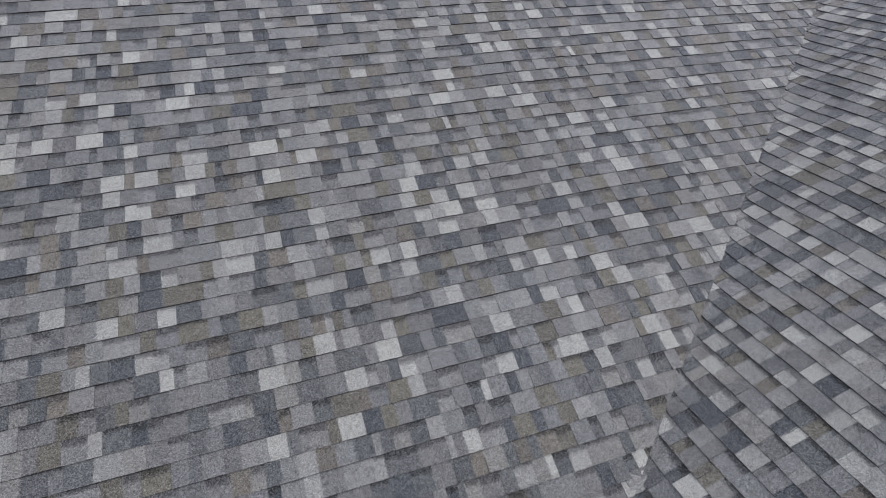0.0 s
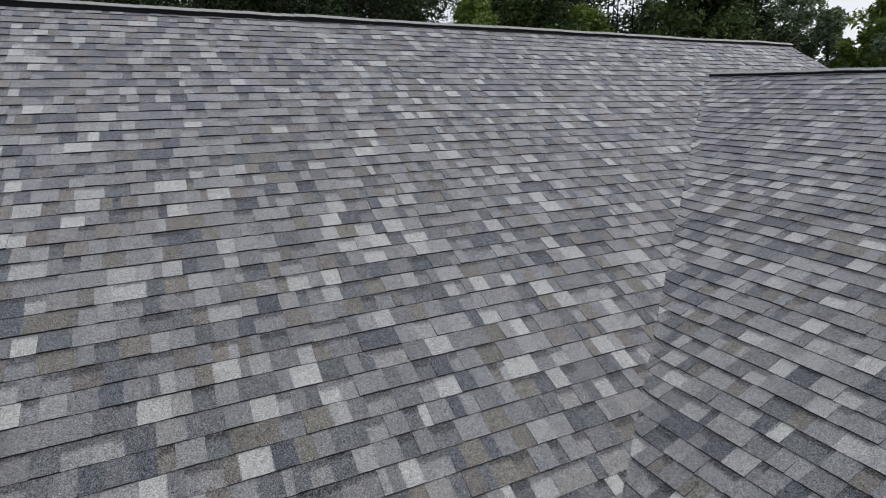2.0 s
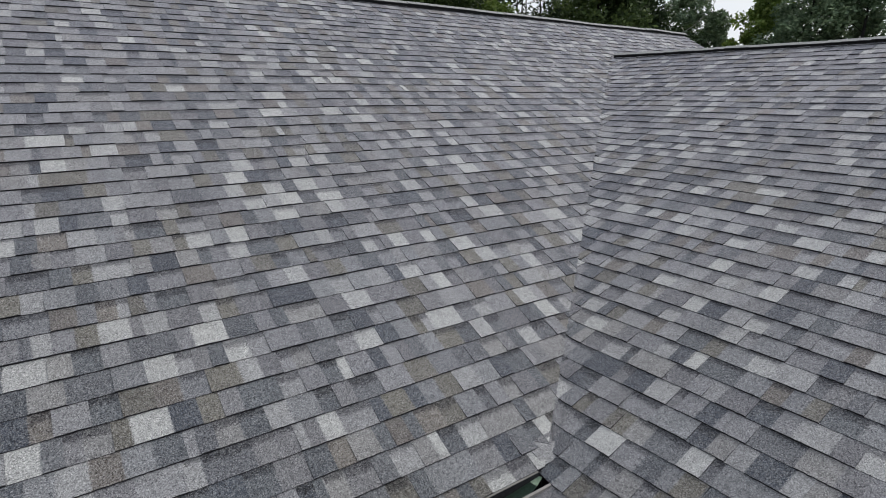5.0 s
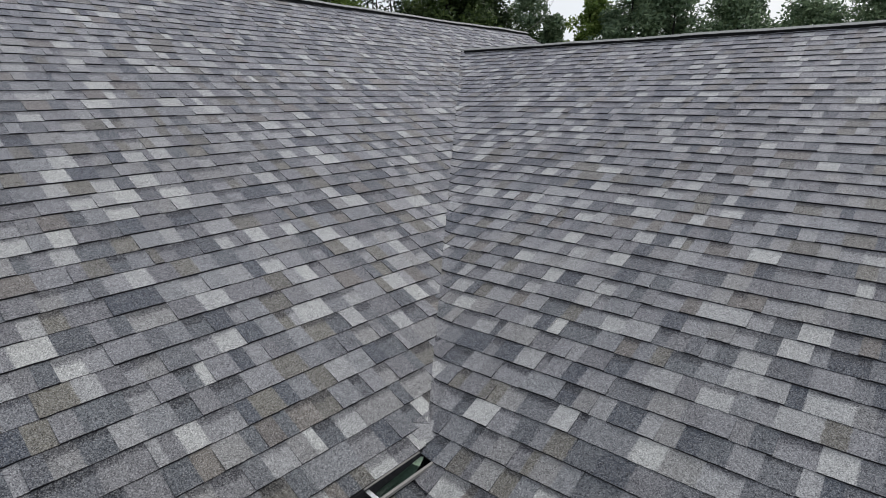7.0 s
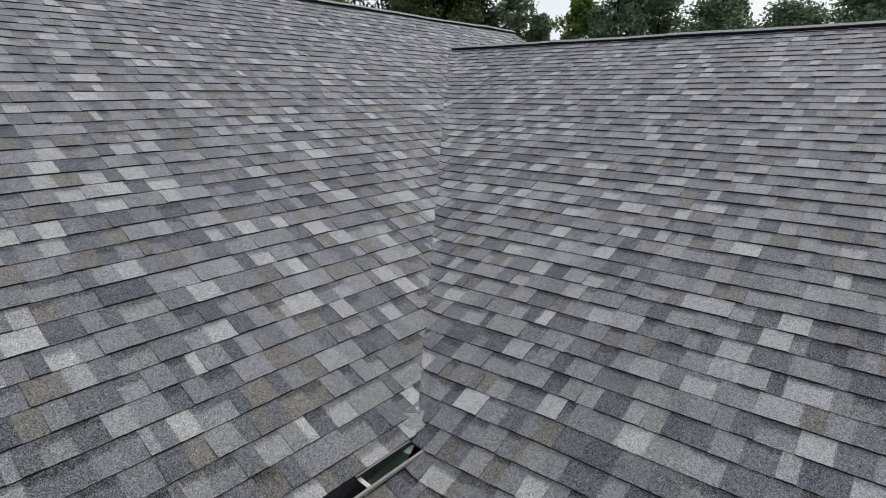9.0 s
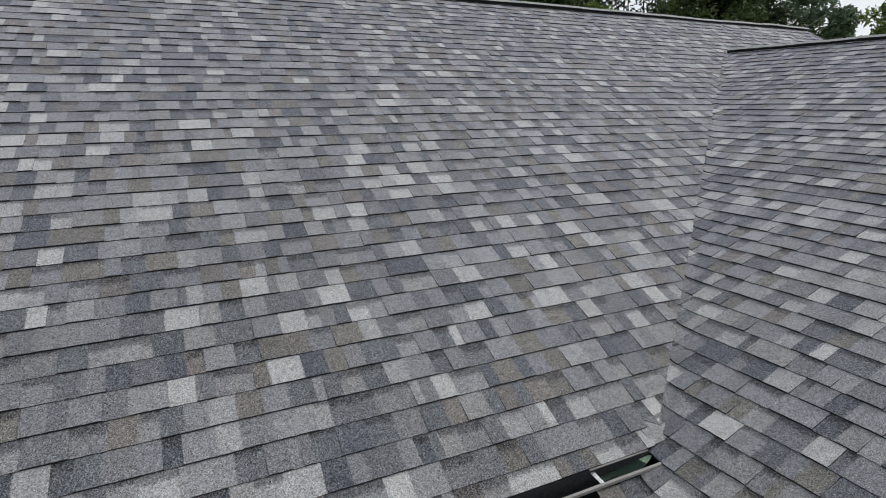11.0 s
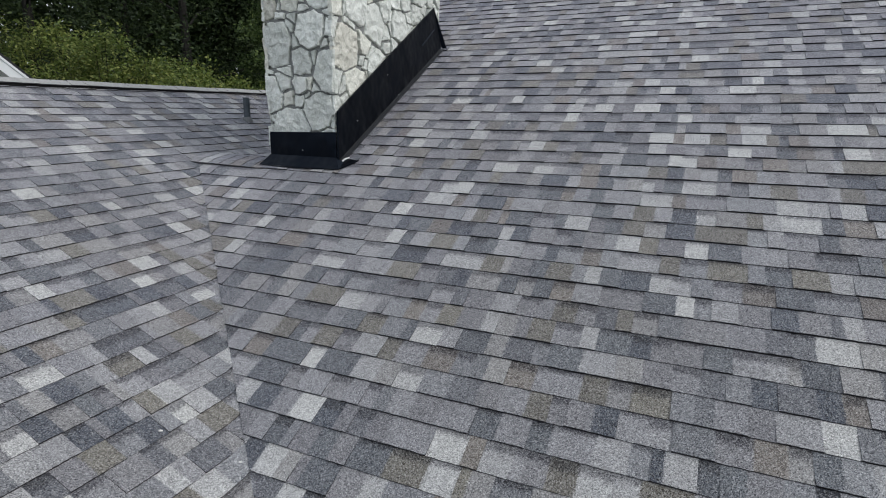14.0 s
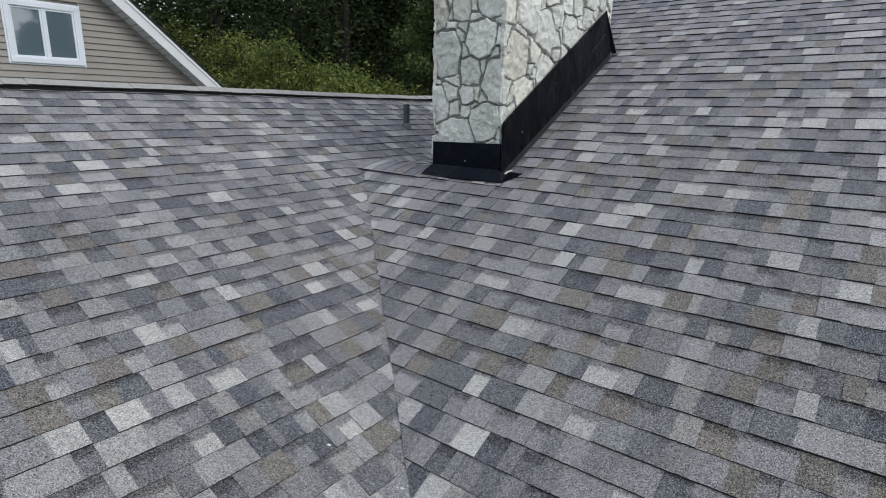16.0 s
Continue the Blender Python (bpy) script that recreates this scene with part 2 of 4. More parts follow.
def tube(bm, points, radii, sides=8):
    rings = []
    for i, (p, r) in enumerate(zip(points, radii)):
        way = (Vector(points[min(i + 1, len(points) - 1)]) - Vector(points[max(i - 1, 0)])).normalized()
        side = way.orthogonal().normalized()
        other = way.cross(side)
        rings.append([bm.verts.new(Vector(p) + r * (math.cos(2 * math.pi * k / sides) * side + math.sin(2 * math.pi * k / sides) * other)) for k in range(sides)])
    for r0, r1 in zip(rings, rings[1:]):
        for k in range(sides):
            bm.faces.new((r0[k], r0[(k + 1) % sides], r1[(k + 1) % sides], r1[k]))
    bm.faces.new(rings[0][::-1])
    bm.faces.new(rings[-1])


def clip(poly, a, b, c):
    """The part of a convex polygon where a*u + b*v <= c."""
    out = []
    for i, p in enumerate(poly):
        q = poly[(i + 1) % len(poly)]
        dp, dq = a * p[0] + b * p[1] - c, a * q[0] + b * q[1] - c
        if dp <= 0:
            out.append(p)
        if (dp < 0 < dq) or (dq < 0 < dp):
            s = dp / (dp - dq)
            out.append((p[0] + s * (q[0] - p[0]), p[1] + s * (q[1] - p[1])))
    return out


# ---- the plan of the roofs ----
# main slope: z = ZM + SM * y, rising away; the wings rise to both sides of the court
ZM, SM = 1.9853, 0.5356
ZR, SR = 2.037, 0.4201
ZL, SL = 1.756, 0.4590
RIDGE_Y = 7.232
RIDGE_R, RIDGE_L = 7.62, -6.25
EAVE_Y = 1.5885  # foot of the first full course; the eave itself lies a little higher
EAVE_EDGE = 1.630
EAVE_R, EAVE_L = 1.485, -2.079
GABLE_E = 11.2
CHIM_L, CHIM_R, CHIM_F, CHIM_B = -4.05, -3.385, 3.80, 5.72
NOTCH_Y = 3.729
CUT = 0.026  # the main slope's shingles are trimmed back from the valleys


def z_main(y):
    return ZM + SM * y


def z_right(x):
    return ZR + SR * x


def z_left(x):
    return ZL - SL * x


ROUND = 0.022  # how softly the wings' shingles turn up under the main slope's


def lift(x, y, own):
    """How far a wing's surface is rounded up where it runs under the main slope at a valley."""
    if own == "main":
        return 0.0
    if own == "right" and x < 1.99:
        y = min(y, 1.60)  # free of the main slope beside the gutter
    d = z_main(min(y, NOTCH_Y) if own == "left" else y) - 0.020 - (z_right(x) if own == "right" else z_left(x))
    return 0.5 * (math.sqrt(d * d + ROUND * ROUND) + d) if d > -0.6 else 0.0


class Slope:
    def __init__(self, own, origin, u, v, show, thick=1.0):
        self.show, self.thick = show, thick  # how much of each course shows; how stout its butts are
        self.own, self.o, self.u, self.v = own, Vector(origin), Vector(u), Vector(v).normalized()
        self.n = self.u.cross(self.v)

    def at(self, u, v, h):
        p = self.o + self.u * u + self.v * v
        wave = 0.004 * noise.noise(p * 0.9) + 0.0025 * noise.noise(p * 4.1)
        p = p + self.n * (h + wave)
        p.z += lift(p.x, p.y, self.own)
        return p

    def drift(self, u, v):
        """Courses not struck quite true: the main slope's climb to the east, more so higher up; the east wing's droop into the valley."""
        if self.own == "main":
            return 0.0075 * max(-2.6, min(2.6, u)) * min(v, 3.0)
        if self.own == "right":
            to_valley = (z_right(self.o.x + v * self.v.x) - ZM) / SM + u
            return -0.022 * max(0.0, min(1.0, 1.0 - to_valley / 0.8))
        return 0.0

    def frame_at(self, u, v):
        p = self.at(u, v, 0.0)
        return Matrix((self.u, self.v, self.n)).transposed().to_4x4(), p


MAIN = Slope("main", (0, EAVE_Y, z_main(EAVE_Y)), (1, 0, 0), (0, 1, SM), 0.143)
RIGHT = Slope("right", (EAVE_R, 0, z_right(EAVE_R)), (0, -1, 0), (1, 0, SR), 0.143)
LEFT = Slope("left", (EAVE_L, 0, z_left(EAVE_L)), (0, 1, 0), (-1, 0, SL), 0.1325, 0.75)

# stouter than real butts: the black asphalt edges also draw their shadow lines
PROUD, LOW = 0.0118, 0.0062
WIDTHS = (0.05, 0.075, 0.095, 0.115, 0.135, 0.155, 0.18, 0.21, 0.25)
ODDS = (2.2, 5.5, 8, 7, 6, 4, 2, 1, 0.5)
TONES = [(p + 0.008, q - p, sum(c) / 3) for (p, c), q in zip(BLEND, [b[0] for b in BLEND[1:]] + [1.0])]


def next_tone(rnd, last):
    """A blend tone for the next tab, mostly set off from its neighbour."""
    for _ in range(4):
        k = rnd.choices(range(len(TONES)), [t[1] for t in TONES])[0]
        if abs(math.log(TONES[k][2] / TONES[last][2])) > 0.16 or rnd.random() < 0.15:
            break
    return k


class Tab:
    """One tab of a course: from a to b, its foot at v0."""
    def __init__(self, a, b, v0, sag, proud, strip, tone, tone_after, vary):
        self.a, self.b, self.v0, self.sag, self.proud, self.strip = a, b, v0, sag, proud, strip
        self.tone, self.tone_after, self.vary = tone, tone_after, vary


class Field:
    """Vertices, faces and granule data of a mesh of tabs."""
    def __init__(self):
        self.verts, self.faces, self.slots, self.tab, self.tones, self.kind = [], [], [], [], [], []

    def add(self, tab, loops, place, show, thick, foot=-0.004):
        butt = thick * (PROUD if tab.proud else LOW)
        index, count, fresh, where = {}, {}, [], {}

        def point(u, v, low):
            self.tab += [tab.b - u, (v - tab.v0) / show, 0.0]
            h = foot if low else 0.001 + (butt - 0.001) * min(1.0, max(0.0, 1 - (v - tab.v0 - tab.sag) / show))
            self.verts.append(place(u, v, h))
            return len(self.verts) - 1

        for loop in loops:
            ids = []
            for u, v in loop:
                key = (round(u, 4), round(v, 4))
                if key not in index:
                    index[key] = point(u, v, False)
                    where[index[key]] = (u, v)
                if not ids or ids[-1] != index[key]:
                    ids.append(index[key])
            if len(ids) > 1 and ids[0] == ids[-1]:
                ids.pop()
            if len(ids) > 2:
                fresh.append(ids)
        before = len(self.faces)
        for ids in fresh:
            self.faces.append(ids)
            self.slots.append(0)
            for i in range(len(ids)):
                count[(ids[i], ids[(i + 1) % len(ids)])] = True
        low = {}
        for p, q in list(count):
            if (q, p) in count:
                continue
            for i in (p, q):
                if i not in low:
                    low[i] = point(*where[i], True)
            self.faces.append([q, p, low[p], low[q]])
            self.slots.append(1)
        for _ in range(len(self.faces) - before):
            self.tones += [TONES[tab.tone][0], TONES[tab.tone_after][0], 0.0]
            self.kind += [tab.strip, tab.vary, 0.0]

    def mesh(self, name):
        me = mesh_from(name, self.verts, self.faces, [GRANULE_FIELD, ASPHALT], self.slots)
        for key, where, data in (("tab", "POINT", self.tab), ("tones", "FACE", self.tones), ("kind", "FACE", self.kind)):
            me.attributes.new(key, "FLOAT_VECTOR", where).data.foreach_set("vector", data)
        return me


def slices(loop):
    """A loop cut into narrow upright slices, to bend round a valley."""
    us = [p[0] for p in loop]
    k = max(1, int((max(us) - min(us)) / 0.035))
    out = []
    for i in range(k):
        a = min(us) + (max(us) - min(us)) * i / k
        b = min(us) + (max(us) - min(us)) * (i + 1) / k
        q = clip(clip(loop, -1, 0, -a), 1, 0, b)
        if len(q) > 2:
            out.append(q)
    return out


def lay_course(rnd, c, span, show):
    """The tabs of one course from end to end."""
    tabs = []
    u = span[0] - rnd.random() * 0.3
    proud, tone, joint, lie = rnd.random() < 0.5, 0, u, 0.0
    while u < span[1]:
        wide = rnd.choices(WIDTHS, ODDS)[0]
        if rnd.random() < 0.58:
            proud = not proud
        if u >= joint:  # the next shingle of the course, laid by hand
            joint, lie = u + 1.0, rnd.uniform(-0.0018, 0.0018)
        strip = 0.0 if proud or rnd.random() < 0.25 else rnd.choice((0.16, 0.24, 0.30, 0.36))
        sag = lie + 0.0026 * noise.noise((u * 1.3, c * 3.7, 0.5)) + rnd.uniform(-0.0005, 0.0005)
        tone = next_tone(rnd, tone)
        if TONES[tone][2] > 0.3 and wide < 0.1 and rnd.random() < 0.6:
            wide += 0.04  # the palest drops are seldom slivers
        tabs.append(Tab(u, u + wide, c * show, sag, proud, strip, tone, tone, rnd.random()))
        u += wide
    for t, after in zip(tabs, tabs[1:]):
        if t.proud == after.proud:
            t.tone_after = after.tone
    return tabs


def shingle(slope, roof, courses, span, bounds, near, seed):
    """Courses of laminated shingles on a slope. bounds(v): convex cuts of the field at that course.
    near: the stretch (u0, u1, v0, v1) in which the tabs are pieces of their own."""
    rnd = random.Random(seed)
    show = slope.show
    rest, singles = Field(), 0
    for c in range(courses):
        for t in lay_course(rnd, c, span, show):
            a, b, v0 = t.a + 0.00005, t.b - 0.00005, t.v0
            da, db = slope.drift(t.a, v0), slope.drift(t.b, v0)
            butt = [(a, v0 + da + t.sag), (b, v0 + db + t.sag)]
            k = int((b - a) / 0.018) if v0 < 2.4 else 1  # crumbled edges where they can be seen
            butt[1:1] = [(a + (b - a) * i / k, v0 + da + (db - da) * i / k + t.sag + rnd.uniform(-0.0013, 0.0013)) for i in range(1, k)]
            poly = butt + [(b, v0 + db + show + 0.012), (a, v0 + da + show + 0.012)]
            t.v0 += (da + db) / 2
            full = True
            for cut in bounds(v0):
                q = clip(poly, *cut)
                if q != poly:
                    full = False
                poly = q
                if len(poly) < 3:
                    break
            if len(poly) < 3:
                continue
            mid = (a + b) / 2
            p = slope.at(mid, v0 + show / 2, 0)
            bend = lift(p.x, p.y, slope.own) > 0.0012
            if full and not bend and singles < 300 and near[0] < mid < near[1] and near[2] <= v0 < near[3]:
                turn, at = slope.frame_at(mid, t.v0 + t.sag)
                turn = turn @ Matrix.Rotation((db - da) / (b - a), 4, "Z")
                alone = Field()
                w, top = (b - a) / 2, show + 0.012 - t.sag
                alone.add(Tab(-w, w, 0.0, 0.0, t.proud, t.strip, t.tone, t.tone_after, t.vary), [[(u - mid, v - t.v0 - t.sag - (db - da) * (u - mid) / (b - a)) for u, v in butt] + [(w, top), (-w, top)]], lambda u, v, h: Vector((u, v, h)), show, slope.thick)
                ob = new("shingle", alone.mesh("shingle"))
                ob.matrix_world = Matrix.Translation(at) @ turn
                keep(ob, roof)
                singles += 1
            else:
                rest.add(t, slices(poly) if bend else [poly], slope.at, show, slope.thick)
    ob = new("shingle_field", rest.mesh("shingle_field"))
    keep(ob, roof)
    tagged(ob, "courses of grey blend laminated shingles", kind="stuff")


# ---- ground, walls, decks ----
bm = bmesh.new()
bmesh.ops.create_grid(bm, x_segments=60, y_segments=60, size=400)
for v in bm.verts:
    far = max(0, v.co.length - 40)
    v.co.z = 0.25 * noise.noise(v.co * 0.05) * min(1, far / 20)
ground = part("ground", bm, GRASS, None)
tagged(ground, "rough dark green grass round the house", "ground", kind="structure")


def walls(name, x0, x1, y0, y1, top, label):
    th = 0.15
    bm = bmesh.new()
    for lo, hi in (((x0, y0, 0), (x1, y0 + th, top)), ((x0, y1 - th, 0), (x1, y1, top)), ((x0, y0 + th, 0), (x0 + th, y1 - th, top)), ((x1 - th, y0 + th, 0), (x1, y1 - th, top))):
        box(bm, lo, hi)
    ob = part(name, bm, COURT, None)
    return tagged(ob, label, "wall", kind="structure")


walls("wall_main", -4.0, 10.8, 2.0, 12.4, 2.58, "walls under the main roof, in a brown darkened for eave shade")
walls("wall_east", 1.95, 13.1, -3.3, 1.9, 2.52, "walls under the east wing roof, in a brown darkened for eave shade")
walls("wall_west", -9.8, -2.5, -3.3, 6.9, 2.52, "walls under the west wing roof, in a brown darkened for eave shade")

roof_main = tagged(empty("roof_main", (0, EAVE_Y, z_main(EAVE_Y))), "main roof slope in grey blend laminated shingles", "roof", kind="structure")
roof_east = tagged(empty("roof_east", (EAVE_R, 0, z_right(EAVE_R))), "wing roof slope in grey blend shingles meeting the main roof in a valley", "roof", kind="structure")
roof_west = tagged(empty("roof_west", (EAVE_L, 0, z_left(EAVE_L))), "wing roof slope in grey blend shingles with a vent pipe", "roof", kind="structure")


def keep(ob, parent):
    """Parent without moving."""
    ob.parent = parent
    ob.matrix_parent_inverse = Matrix.Translation(-parent.location)
    return ob


VAL_R = lambda y: (z_main(y) - ZR) / SR
VAL_L = lambda y: (ZL - z_main(y)) / SL
WING_END = -3.6
TOP_R_Y = (z_right(RIDGE_R) - ZM) / SM
back = 2 * RIDGE_Y - EAVE_EDGE


def deck(name, loops, parent, mat=DECK):
    bm = bmesh.new()
    for loop in loops:
        slab(bm, [Vector(p) - Vector((0, 0, 0.014)) for p in loop], (0, 0, -0.10))
    keep(part(name, bm, mat, None), parent)


deck("deck", [
    [(VAL_L(EAVE_EDGE), EAVE_EDGE, z_main(EAVE_EDGE)), (VAL_R(EAVE_EDGE), EAVE_EDGE, z_main(EAVE_EDGE)), (VAL_R(NOTCH_Y), NOTCH_Y, z_main(NOTCH_Y)), (VAL_L(NOTCH_Y), NOTCH_Y, z_main(NOTCH_Y))],
    [(CHIM_L, NOTCH_Y, z_main(NOTCH_Y)), (VAL_R(NOTCH_Y), NOTCH_Y, z_main(NOTCH_Y)), (RIDGE_R, TOP_R_Y, z_main(TOP_R_Y)), (RIDGE_R, RIDGE_Y, z_main(RIDGE_Y)), (CHIM_L, RIDGE_Y, z_main(RIDGE_Y))],
    [(RIDGE_R, TOP_R_Y, z_main(TOP_R_Y)), (GABLE_E, TOP_R_Y - 1.5, z_main(TOP_R_Y - 1.5)), (GABLE_E, RIDGE_Y, z_main(RIDGE_Y)), (RIDGE_R, RIDGE_Y, z_main(RIDGE_Y))],
], roof_main)
deck("back_slope", [
    [(CHIM_L, RIDGE_Y, z_main(RIDGE_Y)), (GABLE_E, RIDGE_Y, z_main(RIDGE_Y)), (GABLE_E, back, z_main(EAVE_EDGE)), (CHIM_L, back, z_main(EAVE_EDGE))],
], roof_main, CAP)
far_r = 2 * RIDGE_R - EAVE_R
deck("deck", [
    [(EAVE_R, WING_END, z_right(EAVE_R)), (RIDGE_R, WING_END, z_right(RIDGE_R)), (RIDGE_R, TOP_R_Y, z_right(RIDGE_R)), (EAVE_R, (z_right(EAVE_R) - ZM) / SM, z_right(EAVE_R))],
], roof_east)
deck("back_slope", [
    [(RIDGE_R, WING_END, z_right(RIDGE_R)), (far_r, WING_END, z_right(EAVE_R)), (far_r, (z_right(EAVE_R) - ZM) / SM, z_right(EAVE_R)), (RIDGE_R, TOP_R_Y, z_right(RIDGE_R))],
], roof_east, CAP)
far_l = 2 * RIDGE_L - EAVE_L
WEST_END = 7.2
deck("deck", [
    [(EAVE_L, WING_END, z_left(EAVE_L)), (EAVE_L, (z_left(EAVE_L) - ZM) / SM, z_left(EAVE_L)), (VAL_L(NOTCH_Y), NOTCH_Y, z_left(VAL_L(NOTCH_Y))), (RIDGE_L, NOTCH_Y, z_left(RIDGE_L)), (RIDGE_L, WING_END, z_left(RIDGE_L))],
    [(CHIM_L, NOTCH_Y, z_left(CHIM_L)), (CHIM_L, WEST_END, z_left(CHIM_L)), (RIDGE_L, WEST_END, z_left(RIDGE_L)), (RIDGE_L, NOTCH_Y, z_left(RIDGE_L))],
], roof_west)

deck("back_slope", [
    [(RIDGE_L, WING_END, z_left(RIDGE_L)), (RIDGE_L, WEST_END, z_left(RIDGE_L)), (far_l, WEST_END, z_left(EAVE_L)), (far_l, WING_END, z_left(EAVE_L))],
], roof_west, CAP)

# gable wall between the main roof and the lower west wing, behind the chimney
bm = bmesh.new()
slab(bm, [(CHIM_L + 0.02, NOTCH_Y, 2.0), (CHIM_L + 0.02, back - 0.4, 2.0), (CHIM_L + 0.02, back - 0.4, z_main(EAVE_Y) + 0.1), (CHIM_L + 0.02, RIDGE_Y, z_main(RIDGE_Y) - 0.12), (CHIM_L + 0.02, NOTCH_Y, z_main(NOTCH_Y) - 0.12)], (0.12, 0, 0))
tagged(part("wall_gable_west", bm, SIDING, None), "beige sided gable wall beside the chimney", "wall", kind="structure")
bm = bmesh.new()
slab(bm, [(GABLE_E - 0.35, 2.1, 2.5), (GABLE_E - 0.35, back - 0.4, 2.5), (GABLE_E - 0.35, RIDGE_Y, z_main(RIDGE_Y) - 0.12)], (0.12, 0, 0))
tagged(part("wall_gable_east", bm, SIDING, None), "beige sided gable wall at the end of the main roof", "wall", kind="structure")


for name, lo, mid, hi, z0, z1, y in (("wall_gable_south_east", EAVE_R + 0.3, RIDGE_R, far_r - 0.3, z_right(EAVE_R), z_right(RIDGE_R), -3.3), ("wall_gable_south_west", far_l + 0.3, RIDGE_L, EAVE_L - 0.3, z_left(EAVE_L), z_left(RIDGE_L), -3.3), ("wall_gable_north_west", far_l + 0.3, RIDGE_L, EAVE_L - 0.3, z_left(EAVE_L), z_left(RIDGE_L), 6.78)):
    bm = bmesh.new()
    slab(bm, [(lo, y, z0 - 0.3), (hi, y, z0 - 0.3), (hi, y, z0), (mid, y, z1 - 0.12), (lo, y, z0)], (0, 0.12, 0))
    tagged(part(name, bm, SIDING, None), "beige sided gable wall closing the wing", "wall", kind="structure")


# ---- ridges: shingle caps over a black vent ----
def ridge(parent, a, b, slope_a, slope_b, seed, wing):
    """Caps along the line a to b; slope_a and slope_b: fall of the roof to both sides."""
    rnd = random.Random(seed)
    a, b = Vector(a), Vector(b)
    way = (b - a).normalized()
    side = way.cross(Vector((0, 0, 1))).normalized()
    bm = bmesh.new()
    prof = [(-wing + 0.012, -slope_b * (wing - 0.012) - 0.004), (0, 0.002), (wing - 0.012, -slope_a * (wing - 0.012) - 0.004)]
    rows = []
    for end in (a, b):
        rows.append([bm.verts.new(end + side * s + Vector((0, 0, h + dz))) for dz in (-0.030, 0.035) for s, h in prof])
    r0, r1 = rows
    for i, j in ((0, 1), (1, 2), (3, 4), (4, 5), (0, 3), (2, 5)):
        bm.faces.new((r0[i], r0[j], r1[j], r1[i]))
    for r in rows:
        bm.faces.new((r[0], r[1], r[4], r[3]))
        bm.faces.new((r[1], r[2], r[5], r[4]))
    bmesh.ops.recalc_face_normals(bm, faces=bm.faces)
    keep(part("ridge_vent", bm, VENT, None, "black slotted ridge vent"), parent)
    step, length = 0.15, (b - a).length
    meshes = []
    for k in range(4):
        verts, faces, slots = [], [], []
        prof = [(-wing, -slope_b * wing), (-wing * 0.5, -slope_b * wing * 0.5 + 0.003), (0, 0.006), (wing * 0.5, -slope_a * wing * 0.5 + 0.003), (wing, -slope_a * wing)]
        skew = rnd.uniform(-0.004, 0.004)
        for t, dz in ((0, 0.0035), (step + 0.02, 0.002)):
            for s, h in prof:
                verts.append((t + skew * s / wing, s, h + dz))
        for t, dz in ((0, -0.006), (step + 0.02, -0.006)):
            for s, h in prof:
                verts.append((t + skew * s / wing, s, h + dz))
        for i in range(4):
            faces.append((i, i + 5, i + 6, i + 1)), slots.append(0)
            faces.append((i, i + 1, i + 11, i + 10)), slots.append(1)
        for i in (0, 4):
            faces.append((i, i + 5, i + 15, i + 10) if i == 4 else (i + 5, i, i + 10, i + 15)), slots.append(1)
        me = mesh_from("ridge_cap", verts, faces, [CAP, ASPHALT], slots)
        meshes.append(me)
    turn = Matrix((way, side, Vector((0, 0, 1)))).transposed().to_4x4()
    t = 0.0
    while t < length - 0.02:
        p = a + way * t
        p.z += 0.042 + 0.012 * noise.noise(p * 0.55) + 0.009 * noise.noise(p * 2.3) + rnd.uniform(-0.001, 0.001)
        ob = new("ridge_cap", rnd.choice(meshes))
        ob.matrix_world = Matrix.Translation(p) @ turn
        keep(ob, parent)
        t += step


ridge(roof_main, (CHIM_L, RIDGE_Y, z_main(RIDGE_Y) + 0.03), (GABLE_E, RIDGE_Y, z_main(RIDGE_Y)), SM, SM, 11, 0.055)
ridge(roof_east, (RIDGE_R, TOP_R_Y - 0.05, z_right(RIDGE_R)), (RIDGE_R, WING_END, z_right(RIDGE_R)), SR, SR, 12, 0.058)
ridge(roof_west, (RIDGE_L, WING_END, z_left(RIDGE_L)), (RIDGE_L, WEST_END, z_left(RIDGE_L)), SL, SL, 13, 0.078)

# saddle strip of shingles between the valley head and the chimney
xs = [VAL_L(NOTCH_Y) - 0.02, CHIM_L + 0.02]
k = 7
saddle = tagged(empty("saddle_strip", (-4.8, NOTCH_Y, z_main(NOTCH_Y))), "short strip of shingles capping the valley head beside the chimney", "roof", kind="structure")
for i in range(k):
    x0 = xs[0] + (xs[1] - xs[0]) * i / k
    x1 = xs[0] + (xs[1] - xs[0]) * (i + 1) / k - 0.002
    z0 = z_main(NOTCH_Y) + 0.004 + 0.018 * (1 - i / k)
    verts = []
    for x in (x0, x1):
        for y, z in ((NOTCH_Y - 0.05, z0 - 0.02), (NOTCH_Y + 0.04, z0 + 0.012), (NOTCH_Y + 0.30, z0 + 0.03), (NOTCH_Y + 0.30, z0 - 0.05), (NOTCH_Y - 0.05, z0 - 0.03)):
            verts.append((x + (0.09 if y > NOTCH_Y + 0.2 else 0) * -1, y, z))
    faces = [(0, 5, 6, 1), (1, 6, 7, 2), (2, 7, 8, 3), (4, 9, 5, 0), (0, 1, 2, 3, 4), (9, 8, 7, 6, 5)]
    ob = new("shingle", mesh_from("shingle", verts, faces, [GRANULE_PIECE, ASPHALT], [0, 0, 1, 1, 1, 1]))
    keep(ob, saddle)


# ---- chimney ----
def area(poly):
    return 0.5 * abs(sum(p[0] * q[1] - q[0] * p[1] for p, q in zip(poly, poly[1:] + poly[:1])))


